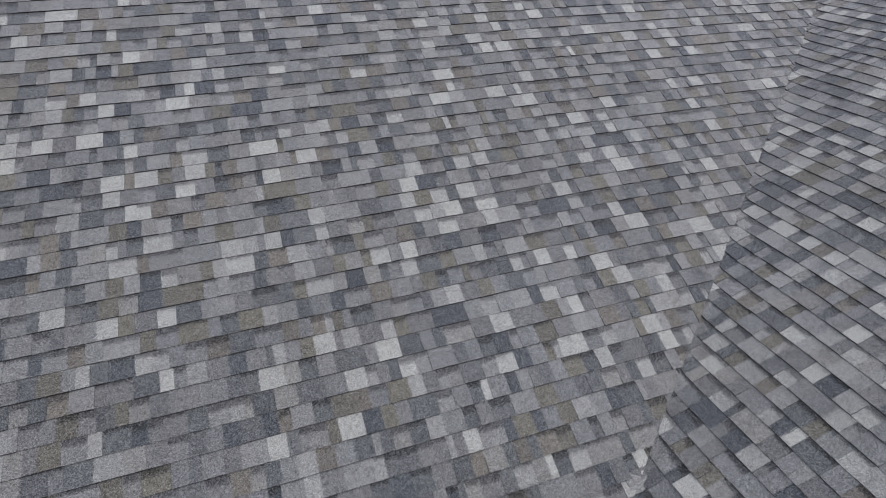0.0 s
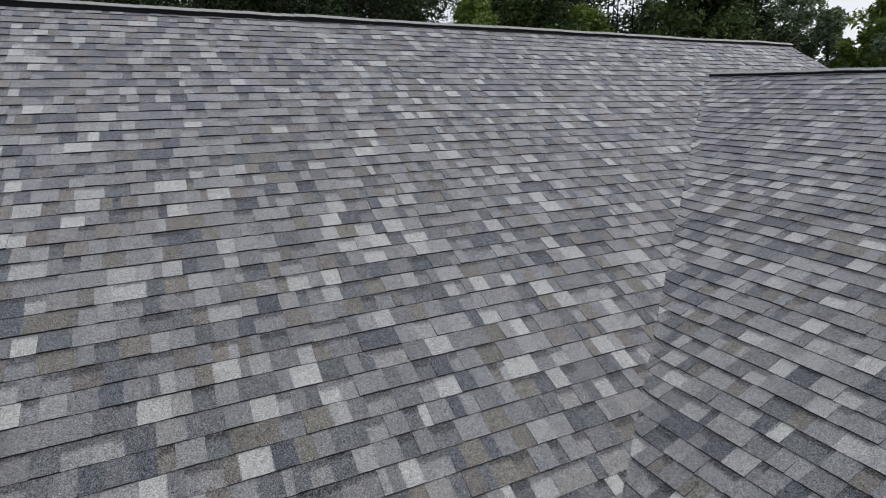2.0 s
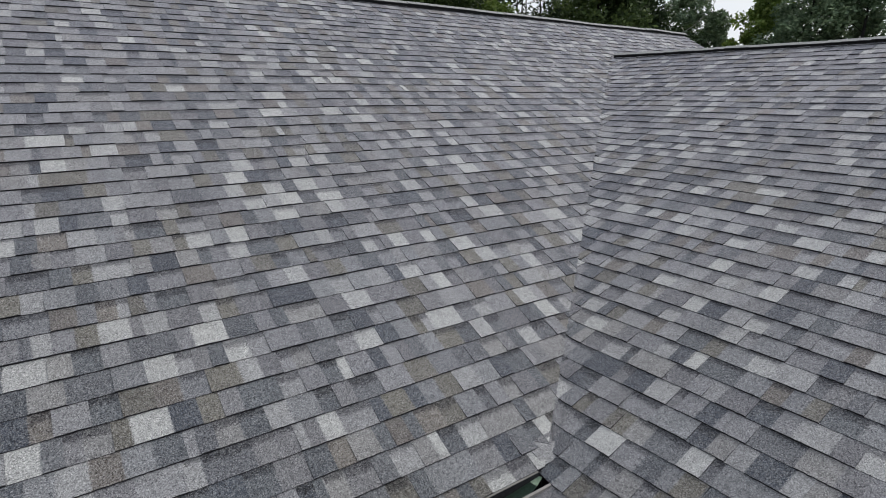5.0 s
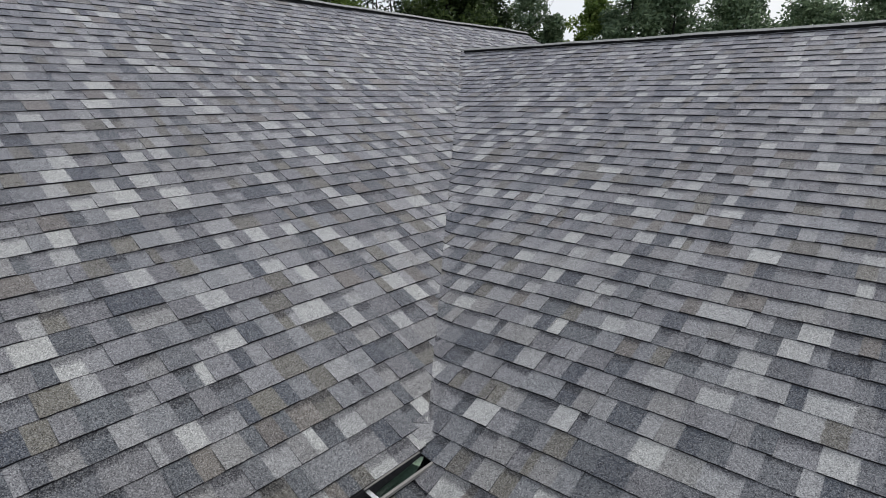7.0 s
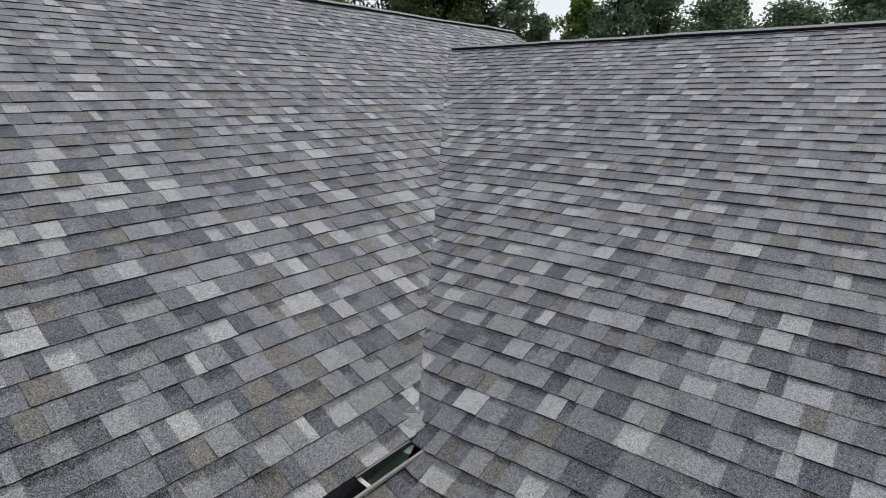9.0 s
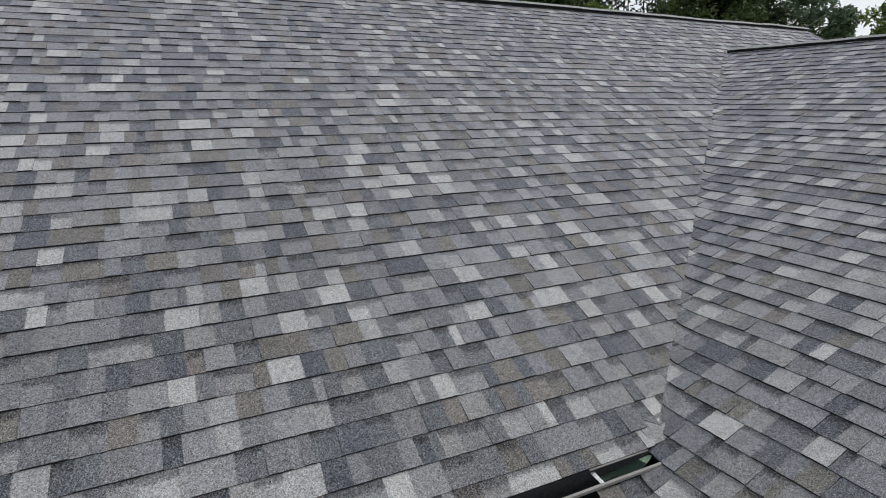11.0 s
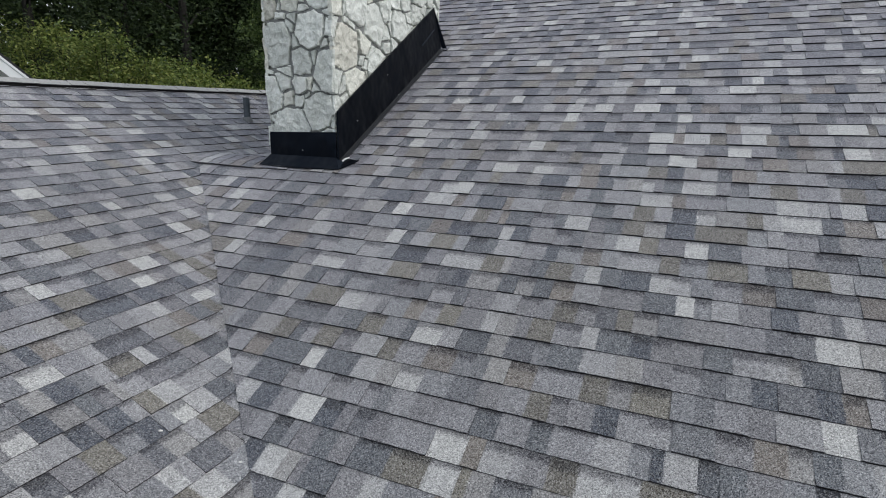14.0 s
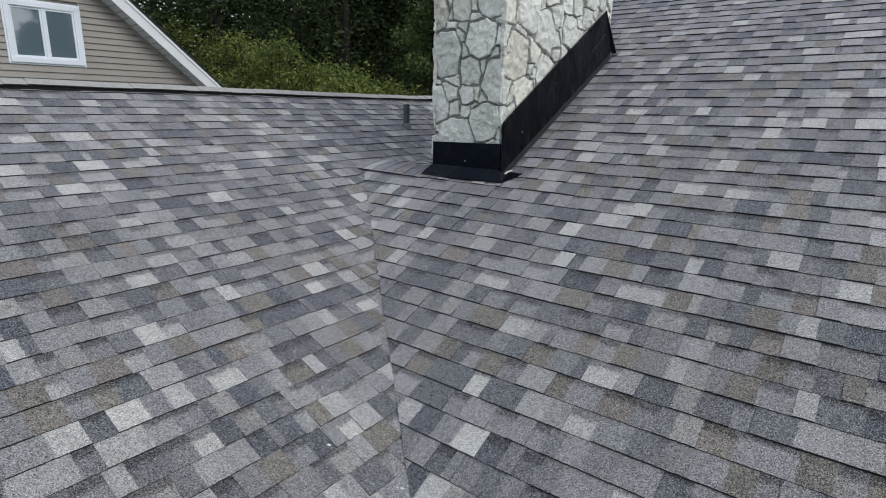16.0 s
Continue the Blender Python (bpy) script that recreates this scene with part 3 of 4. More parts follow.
def rubble(w, h, seed, gap):
    """Fieldstones of three sizes that fill a w by h face, chinked with small ones; gap: the joint between them."""
    rnd = random.Random(seed)
    seeds = []
    for size, tries in ((0.17, 160), (0.105, 200), (0.06, 460), (0.036, 600)):
        for _ in range(tries):
            x, y, r = rnd.uniform(-0.04, w + 0.04), rnd.uniform(-0.04, h + 0.04), size * rnd.uniform(0.85, 1.15)
            if all(math.hypot(x - p, (y - q) * 0.86) > 0.80 * (r + e) for p, q, e in seeds):
                seeds.append((x, y, r))
    done = []
    for i, (x, y, r) in enumerate(seeds):
        poly = [(0, 0), (w, 0), (w, h), (0, h)]
        for j, (p, q, e) in enumerate(seeds):
            d = math.hypot(p - x, q - y)
            if i == j or d > 0.9:
                continue
            a, b = (p - x) / d, (q - y) / d
            way = math.atan2(b, a)
            near = round(way / (math.pi / 2)) * math.pi / 2
            # joints lean towards level and plumb, and lie askew, the same seen from both stones
            way += 0.35 * (near - way) + 0.20 * math.sin(17.0 * (x + p) + 29.0 * (y + q))
            a, b = math.cos(way), math.sin(way)
            k = (d * d + r * r - e * e) / (2 * d)
            mx, my = x + (p - x) / d * k, y + (q - y) / d * k
            poly = clip(poly, a, b, a * mx + b * my - gap * (0.35 + 0.3 * (0.5 + 0.5 * math.sin(41.0 * (x + p) + 13.0 * (y + q)))))
            if len(poly) < 3:
                break
        if len(poly) > 2 and area(poly) > 0.0009:
            done.append(poly)
    return done


def stone_mesh(poly, rnd):
    """A rough stone with a sharp arris and a broken, slightly hollow or domed face."""
    cx, cy = sum(p[0] for p in poly) / len(poly), sum(p[1] for p in poly) / len(poly)
    loop = []
    for i, p in enumerate(poly):
        q = poly[(i + 1) % len(poly)]
        d = math.hypot(q[0] - p[0], q[1] - p[1])
        k = max(1, min(7, int(d / 0.022)))
        bow = rnd.uniform(-0.004, 0.004) * min(1.0, d / 0.12)
        for t in range(k):
            e = (t + (rnd.uniform(-0.3, 0.3) if t else 0)) / k
            j = bow * 4 * e * (1 - e) + (rnd.uniform(-0.006, 0.003) if t else rnd.uniform(-0.002, 0.004))
            loop.append((p[0] + e * (q[0] - p[0]) + j * (q[1] - p[1]) / max(d, 1e-4), p[1] + e * (q[1] - p[1]) - j * (q[0] - p[0]) / max(d, 1e-4)))
    size = max(math.hypot(p[0] - cx, p[1] - cy) for p in loop)
    high = min(0.025, 0.014 + 0.07 * size) * rnd.uniform(0.7, 1.15)
    tilt = (rnd.uniform(-0.10, 0.10), rnd.uniform(-0.10, 0.10))
    verts, k = [], len(loop)
    for inset, h in ((0.0, -0.6), (0.0, 0.62), (0.04, 0.93), (0.30, 1.0), (0.64, 1.0)):
        for x, y in loop:
            X, Y = x + (cx - x) * inset, y + (cy - y) * inset
            # broken faces: flat facets with steps between them
            step = round(1.6 * noise.noise(Vector((X * 9, Y * 9, cx * 50 + cy * 31)))) * 0.22
            rough = high * (step + 0.30 * noise.noise(Vector((X * 26, Y * 26, high * 900)))) if h > 0.5 else 0
            verts.append((X - cx, Y - cy, h * high + rough + ((X - cx) * tilt[0] + (Y - cy) * tilt[1] if h > 0.4 else 0)))
    verts.append((0, 0, high * rnd.uniform(0.95, 1.1)))
    faces = []
    for r in range(4):
        for i in range(k):
            faces.append((r * k + i, r * k + (i + 1) % k, (r + 1) * k + (i + 1) % k, (r + 1) * k + i))
    for i in range(k):
        faces.append((4 * k + i, 4 * k + (i + 1) % k, 5 * k))
    return (cx, cy), mesh_from("stone", verts, faces, [STONE])


CHIM_TOP = 6.6
chimney = tagged(empty("chimney", (CHIM_L, CHIM_F, 3.6)), "chimney clad in whitish rough fieldstone with grey mortar joints", "chimney")
bm = bmesh.new()
box(bm, (CHIM_L + 0.026, CHIM_F + 0.026, 3.3), (CHIM_R - 0.026, CHIM_B - 0.026, CHIM_TOP), 0.004)
keep(part("mortar_core", bm, MORTAR, None, "grey mortar behind the stones"), chimney)
FOOT = 3.95
for face, (o, u, w) in enumerate((
    ((CHIM_L, CHIM_F + 0.02, 4.21), (1, 0, 0), CHIM_R - CHIM_L),
    ((CHIM_R - 0.02, CHIM_F, FOOT), (0, 1, 0), CHIM_B - CHIM_F),
    ((CHIM_L + 0.02, CHIM_B, FOOT), (0, -1, 0), CHIM_B - CHIM_F),
    ((CHIM_R, CHIM_B - 0.02, FOOT), (-1, 0, 0), CHIM_R - CHIM_L),
)):
    u = Vector(u)
    out = u.cross(Vector((0, 0, 1)))
    rnd = random.Random(40 + face)
    turn = Matrix((u, Vector((0, 0, 1)), out)).transposed().to_4x4()
    tall = CHIM_TOP - o[2]
    for poly in rubble(w, tall, 83 + face, 0.017):
        (cx, cy), me = stone_mesh(poly, rnd)
        ob = new("stone", me)
        ob.matrix_world = Matrix.Translation(Vector(o) + u * cx + Vector((0, 0, cy))) @ turn
        keep(ob, chimney)

flash = tagged(empty("chimney_flashing", (CHIM_R, CHIM_F, z_main(CHIM_F))), "black painted metal flashing round the foot of the chimney", "flashing")
bm = bmesh.new()
f = CHIM_F - 0.028
slab(bm, [(CHIM_L + 0.036, f, z_main(f) + 0.01), (CHIM_R + 0.022, f, z_main(f) + 0.01), (CHIM_R + 0.022, f, 4.272), (CHIM_L + 0.036, f, 4.258)], (0, 0.012, 0))
keep(part("front_panel", bm, FLASHING, None), flash)
bm = bmesh.new()
l0, r0 = CHIM_L + 0.036, CHIM_R + 0.022  # the apron leans out from a fold above the shingles
for loop in (
    [(l0, f - 0.002, 0.072), (CHIM_L - 0.045, f - 0.06, 0.021), (CHIM_L + 0.3, f - 0.075, 0.021), (CHIM_R + 0.08, f - 0.06, 0.021), (r0, f - 0.002, 0.072)],
    [(l0, f - 0.002, 0.072), (l0 - 0.03, f + 0.03, 0.018), (CHIM_L - 0.045, f - 0.06, 0.021)],
    [(r0, f - 0.002, 0.072), (CHIM_R + 0.08, f - 0.06, 0.021), (r0 + 0.045, f + 0.03, 0.022)],
    [(CHIM_R + 0.08, f - 0.06, 0.021), (CHIM_R + 0.19, f + 0.06, 0.022), (r0 + 0.03, f + 0.07, 0.022)],
):
    slab(bm, [(x, y, z_main(y) + h) for x, y, h in loop], (0, 0, -0.004))
keep(part("apron", bm, FLASHING, None), flash)
bm = bmesh.new()
s = CHIM_R + 0.03
slab(bm, [(s, f, z_main(f) + 0.048), (s, 5.70, z_main(5.70) + 0.048), (s, 5.505, z_main(5.505) + 0.500), (s, f + 0.01, z_main(f) + 0.425)], (0.012, 0, 0))
keep(part("side_panel", bm, FLASHING, None), flash)
bm = bmesh.new()
slab(bm, [(s - 0.006, f + 0.01, z_main(f) + 0.004), (s - 0.006, 5.70, z_main(5.70) + 0.004), (s - 0.006, 5.70, z_main(5.70) + 0.06), (s - 0.006, f + 0.01, z_main(f) + 0.06)], (0.006, 0, 0))
keep(part("step_flashing", bm, STEP, None, "dark grey step flashing under the panel"), flash)
bm = bmesh.new()
slab(bm, [(s, f - 0.01, z_main(f) + 0.010), (s + 0.032, f + 0.02, z_main(f + 0.02) + 0.012), (s + 0.032, 5.72, z_main(5.72) + 0.012), (s, 5.70, z_main(5.70) + 0.014)], (0, -0.002, 0.006))
keep(part("side_foot", bm, STEP, None), flash)
bm = bmesh.new()
slab(bm, [(s + 0.012, 5.49, z_main(5.49) + 0.495), (s + 0.012, 5.70, z_main(5.70) + 0.03), (s + 0.045, 5.735, z_main(5.735) + 0.014)], (0, 0.012, 0.004))
keep(part("back_corner", bm, FLASHING, None), flash)
bm = bmesh.new()
slab(bm, [(s + 0.012, 5.22, z_main(5.22) + 0.262), (s + 0.020, 5.22, z_main(5.22) + 0.250), (s + 0.020, 5.50, z_main(5.50) + 0.285), (s + 0.012, 5.50, z_main(5.50) + 0.297)], (0.002, 0, 0.006))
keep(part("lap_seam", bm, FLASHING, None), flash)
for y, h in ((4.05, 0.2), (4.55, 0.32), (4.75, 0.05), (3.766, 0.12)):
    bm = bmesh.new()
    bmesh.ops.create_uvsphere(bm, u_segments=8, v_segments=5, radius=0.0042)
    ob = keep(part("rivet", bm, STEEL, None, "bright rivet head"), flash)
    ob.location = Vector((s + 0.013, y, z_main(y) + h)) if y > 3.8 else Vector((CHIM_R - 0.3, f - 0.002, z_main(y) + h))
bm = bmesh.new()
tube(bm, [(s + 0.016, f, z_main(f) + 0.02), (s + 0.03, f + 0.05, z_main(f) + 0.055), (s + 0.05, f + 0.09, z_main(f + 0.09) + 0.02)], (0.006, 0.008, 0.005), 6)
keep(part("sealant_bead", bm, SEAL, None, "clear sealant smear"), flash)

# ---- vent pipe on the west wing ----
px, py = -5.525, 5.14
pz = z_left(px)
vent = tagged(empty("vent_pipe", (px, py, pz)), "short blue-grey plumbing vent pipe standing on the wing roof", "vent pipe")
bm = bmesh.new()
tube(bm, [(px, py, pz - 0.05), (px, py, pz + 0.25), (px, py, pz + 0.26), (px, py, pz + 0.26), (px, py, pz + 0.2)], (0.036, 0.036, 0.036, 0.030, 0.030), 16)
keep(part("pipe", bm, PIPE, None), vent)
bm = bmesh.new()
tube(bm, [(px, py, pz - 0.03), (px, py, pz + 0.025), (px, py, pz + 0.045)], (0.062, 0.052, 0.044), 16)
keep(part("boot", bm, BOOT, None, "grey rubber boot"), vent)

# ---- gutter along the court eave ----
gutter = tagged(empty("gutter", (0, EAVE_EDGE - 0.1, 2.796)), "weathered dark gutter under the eave holding a leaf", "gutter")
gx0, gx1 = VAL_L(EAVE_EDGE) + 0.15, 1.885
ge = 1.677
prof = [(ge, 2.841), (ge, 2.731), (ge - 0.075, 2.731), (ge - 0.115, 2.766), (ge - 0.125, 2.826)]
bm = bmesh.new()
for (y0, z0), (y1, z1) in zip(prof, prof[1:]):
    slab(bm, [(gx0, y0, z0), (gx1, y0, z0), (gx1, y1, z1), (gx0, y1, z1)], (0, -0.0015, -0.0015))
slab(bm, [(gx1, y, z) for y, z in prof], (0.002, 0, 0))
keep(part("trough", bm, TROUGH, None, "near-black trough"), gutter)
bm = bmesh.new()
box(bm, (gx0, ge - 0.138, 2.813), (gx1 - 0.005, ge - 0.122, 2.831), 0.004)
keep(part("lip", bm, ALU, None, "weathered brownish grey rolled lip"), gutter)
for x in (1.495, 0.7, 0.0, -0.7, -1.4, -2.1):
    bm = bmesh.new()
    slab(bm, [(x, ge + 0.0, 2.838), (x + 0.022, ge + 0.0, 2.838), (x + 0.022, ge - 0.13, 2.822), (x, ge - 0.13, 2.822)], (0, 0, 0.003))
    keep(part("hanger", bm, STEEL, None, "galvanised hanger strap"), gutter)
bm = bmesh.new()
dx0, dx1 = 1.487, 1.850
slab(bm, [(dx0, EAVE_EDGE - 0.006, z_main(EAVE_EDGE) - 0.005), (dx1, EAVE_EDGE - 0.006, z_main(EAVE_EDGE) - 0.005), (dx1, EAVE_EDGE + 0.03, z_main(EAVE_EDGE + 0.03) - 0.006), (dx0, EAVE_EDGE + 0.03, z_main(EAVE_EDGE + 0.03) - 0.006)], (0, 0, -0.004))
keep(part("drip_edge", bm, ALU, None, "thin metal drip edge"), gutter)
leaf = tagged(empty("fallen_leaf", (1.66, 1.6, 2.76)), "large green leaf with a pale tip lying in the gutter", "leaf")


def blade(t0, t1, steps):
    """A stretch of the leaf blade, folded along its midrib."""
    bm = bmesh.new()
    rows = []
    for i in range(steps + 1):
        t = t0 + (t1 - t0) * i / steps
        w = 0.054 * math.sin(math.pi * (0.10 + 0.82 * t)) ** 0.8 + 0.001
        rows.append([bm.verts.new((1.55 + 0.312 * t, 1.600 + 0.028 * t - s * w, 2.785 + 0.035 * t + abs(s) * 0.008)) for s in (-1, 0, 1)])
    for r0, r1 in zip(rows, rows[1:]):
        for j in range(2):
            bm.faces.new((r0[j], r0[j + 1], r1[j + 1], r1[j]))
    bmesh.ops.solidify(bm, geom=bm.faces[:], thickness=0.002)
    return bm


keep(part("leaf_blade", blade(0.0, 0.80, 8), LEAF_WET, None, "dark wet green blade"), leaf)
keep(part("leaf_tip", blade(0.80, 1.0, 5), LEAF_DRY, None, "pale green tip"), leaf)
bm = bmesh.new()
slab(bm, [(gx0, ge + 0.004, 2.50), (gx1, ge + 0.004, 2.50), (gx1, ge + 0.004, 2.836), (gx0, ge + 0.004, 2.836)], (0, 0.02, 0))
tagged(part("trim_eave", bm, COURT, None), "fascia board behind the gutter, in a brown darkened for eave shade", "fascia", kind="structure")

# ---- offcuts closing the foot of the east valley ----
for loop, h in ((((1.93, 1.747), (2.009, 1.697), (2.07, 1.757)), 0.012), (((1.876, 1.738), (1.893, 1.634), (2.050, 1.634), (2.060, 1.700), (1.931, 1.742)), 0.009)):
    bm = bmesh.new()
    slab(bm, [(x, y, z_main(y) + h) for x, y in loop], (0, 0.002, -0.006))
    keep(part("shingle_offcut", bm, GRANULE_PIECE, None), roof_main)

# ---- pale crumbs lying on the shingles ----
CRUMB = plain("pale_crumb", (0.62, 0.61, 0.58), 0.8, 0, 0.3, 120, 0.2)
for x, y, z in ((-2.823, 1.592, z_left(-2.823)), (-3.30, 5.083, z_main(5.083)), (-2.165, 4.40, z_main(4.40)), (-3.733, 2.801, z_left(-3.733)), (-2.50, 1.722, z_main(1.722))):
    bm = bmesh.new()
    bmesh.ops.create_icosphere(bm, subdivisions=1, radius=0.008)
    for v in bm.verts:
        v.co = Vector((v.co.x * 1.4, v.co.y, v.co.z * 0.5)) * (1 + 0.5 * noise.noise(v.co * 300))
    ob = part("crumb", bm, CRUMB, None)
    ob.location = (x, y, z + 0.012)
    tagged(ob, "small pale crumb of debris lying on the roof", "debris", "crumbs on the roof")

# ---- neighbouring house with a sided gable ----
NX = -13.0
PEAK_Y, RAKE = 3.6, 0.847
def rake_z(y):
    return 6.311 + 5.318 * RAKE - RAKE * y
house = tagged(empty("neighbouring_house", (NX, PEAK_Y, 0)), "house gable in beige horizontal siding with white trim behind the wing", "house")
peak = rake_z(PEAK_Y)
low_y = 9.0
wall_top = lambda y: rake_z(PEAK_Y + abs(y - PEAK_Y)) - 0.28
bm = bmesh.new()
slab(bm, [(NX - 0.02, 2 * PEAK_Y - low_y + 0.4, 0), (NX - 0.02, low_y - 0.4, 0), (NX - 0.02, low_y - 0.4, wall_top(low_y - 0.4)), (NX - 0.02, PEAK_Y, wall_top(PEAK_Y)), (NX - 0.02, 2 * PEAK_Y - low_y + 0.4, wall_top(low_y - 0.4))], (-7, 0, 0))
keep(part("wall", bm, SIDING, None), house)
for sgn in (1, -1):
    y_at = lambda d: PEAK_Y + sgn * d
    d0, d1 = 0.0, low_y - PEAK_Y
    bm = bmesh.new()
    slab(bm, [(NX + 0.33, y_at(d0), rake_z(PEAK_Y + d0)), (NX + 0.33, y_at(d1), rake_z(PEAK_Y + d1)), (NX + 0.33, y_at(d1), rake_z(PEAK_Y + d1) - 0.25), (NX + 0.33, y_at(d0), rake_z(PEAK_Y + d0) - 0.25)], (0.025, 0, 0))
    keep(part("rake_board", bm, WHITE, None, "white rake fascia"), house)
    bm = bmesh.new()
    slab(bm, [(NX + 0.355, y_at(d0), rake_z(PEAK_Y + d0) + 0.03), (NX + 0.355, y_at(d1), rake_z(PEAK_Y + d1) + 0.03), (NX + 0.355, y_at(d1), rake_z(PEAK_Y + d1) - 0.03), (NX + 0.355, y_at(d0), rake_z(PEAK_Y + d0) - 0.03)], (0.02, 0, 0))
    keep(part("drip_trim", bm, WHITE, None), house)
    bm = bmesh.new()
    slab(bm, [(NX + 0.37, y_at(d0), rake_z(PEAK_Y + d0) + 0.04), (NX + 0.37, y_at(d1), rake_z(PEAK_Y + d1) + 0.04), (NX - 7.4, y_at(d1), rake_z(PEAK_Y + d1) + 0.04), (NX - 7.4, y_at(d0), rake_z(PEAK_Y + d0) + 0.04)], (0, 0, 0.05))
    keep(part("roof", bm, DECK, None, "dark shingle roof"), house)
    steps = 46
    for i in range(steps):
        e0, e1 = d1 * i / steps, d1 * (i + 1) / steps - 0.016
        bm = bmesh.new()
        slab(bm, [(NX - 0.05, y_at(e0), rake_z(PEAK_Y + e0) - 0.26), (NX + 0.33, y_at(e0), rake_z(PEAK_Y + e0) - 0.25), (NX + 0.33, y_at(e1), rake_z(PEAK_Y + e1) - 0.25), (NX - 0.05, y_at(e1), rake_z(PEAK_Y + e1) - 0.26)], (0, 0, 0.012))
        keep(part("soffit_panel", bm, WHITE, None), house)

WY0, WY1, WZ0, WZ1 = 3.45, 4.577, 5.13, 6.13
# siding boards, cut back round the window
z = 3.876
while z < wall_top(PEAK_Y):
    dy = (peak - 0.20 - z - 0.06) / RAKE
    lo, hi = PEAK_Y - dy, PEAK_Y + dy
    spans = [(max(lo, 2 * PEAK_Y - low_y + 0.42), min(hi, low_y - 0.42))]
    if WZ0 - 0.10 < z < WZ1:
        spans = [(spans[0][0], WY0 - 0.005), (WY1 + 0.005, spans[0][1])]
    for p, q in spans:
        if q - p > 0.05:
            bm = bmesh.new()
            for zz, out_lo, out_hi in ((z, 0.027, 0.004),):
                slab(bm, [(NX + out_lo, p, zz), (NX + out_lo, q, zz), (NX + out_hi, q, zz + 0.106), (NX + out_hi, p, zz + 0.106)], (-0.016, 0, 0))
            keep(part("siding_board", bm, SIDING, None), house)
    z += 0.1114
window = keep(empty("window", (NX, (WY0 + WY1) / 2, WZ0)), house)
window["label"] = "white framed sliding window"
def bar(name, y0, y1, z0, z1, out, mat=VINYL, deep=0.05):
    bm = bmesh.new()
    box(bm, (NX + out - deep, y0, z0), (NX + out, y1, z1), 0.006)
    ob = part(name, bm, mat, window)
    ob.matrix_parent_inverse = Matrix.Translation(-Vector((NX, (WY0 + WY1) / 2, WZ0)))
    return ob
fw = 0.085
bar("frame_head", WY0, WY1, WZ1 - fw, WZ1, 0.05)
bar("sill", WY0, WY1, WZ0, WZ0 + fw, 0.06)
bar("frame_jamb", WY0, WY0 + fw, WZ0 + fw, WZ1 - fw, 0.05)
bar("frame_jamb", WY1 - fw, WY1, WZ0 + fw, WZ1 - fw, 0.05)
ym = (WY0 + WY1) / 2
bar("flange", WY0 - 0.03, WY0 + 0.01, WZ0 - 0.03, WZ1 + 0.03, 0.03)
bar("flange", WY1 - 0.01, WY1 + 0.03, WZ0 - 0.03, WZ1 + 0.03, 0.03)
bar("flange", WY0 + 0.01, WY1 - 0.01, WZ1 - 0.01, WZ1 + 0.03, 0.03)
bar("flange", WY0 + 0.01, WY1 - 0.01, WZ0 - 0.03, WZ0 + 0.01, 0.03)
bar("meeting_rail", ym - 0.02, ym + 0.02, WZ0 + fw, WZ1 - fw, 0.035)
for p, q, o in ((WY0 + fw, ym - 0.02, 0.012), (ym + 0.02, WY1 - fw, 0.022)):
    for a0, a1, b0, b1 in ((p, q, WZ1 - fw - 0.035, WZ1 - fw), (p, q, WZ0 + fw, WZ0 + fw + 0.035), (p, p + 0.03, WZ0 + fw + 0.035, WZ1 - fw - 0.035), (q - 0.03, q, WZ0 + fw + 0.035, WZ1 - fw - 0.035)):
        bar("sash", a0, a1, b0, b1, o + 0.012, VINYL, 0.03)
    bar("pane", p + 0.03, q - 0.03, WZ0 + fw + 0.035, WZ1 - fw - 0.035, o, GLASS, 0.01)


# ---- trees ----
def leaves(rnd, spots, each, size):
    """Small folded leaves strewn round the spots (centre, radius)."""
    verts, faces = [], []
    for (cx, cy, cz), r in spots:
        for _ in range(each):
            d = Vector((rnd.gauss(0, 1), rnd.gauss(0, 1), rnd.gauss(0, 0.8))).normalized() * r * rnd.random() ** 0.45
            a = Vector((rnd.gauss(0, 1), rnd.gauss(0, 1), rnd.gauss(0, 0.6))).normalized()
            b = a.orthogonal().normalized()
            b = (Matrix.Rotation(rnd.random() * 6.28, 3, a) @ b)
            s = size * rnd.uniform(0.6, 1.3)
            p = Vector((cx, cy, cz)) + d
            k = len(verts)
            verts += [p - a * s, p + b * s * 0.45, p + a * s, p - b * s * 0.45 + Vector((0, 0, s * 0.15))]
            faces.append((k, k + 1, k + 2, k + 3))
    return verts, faces


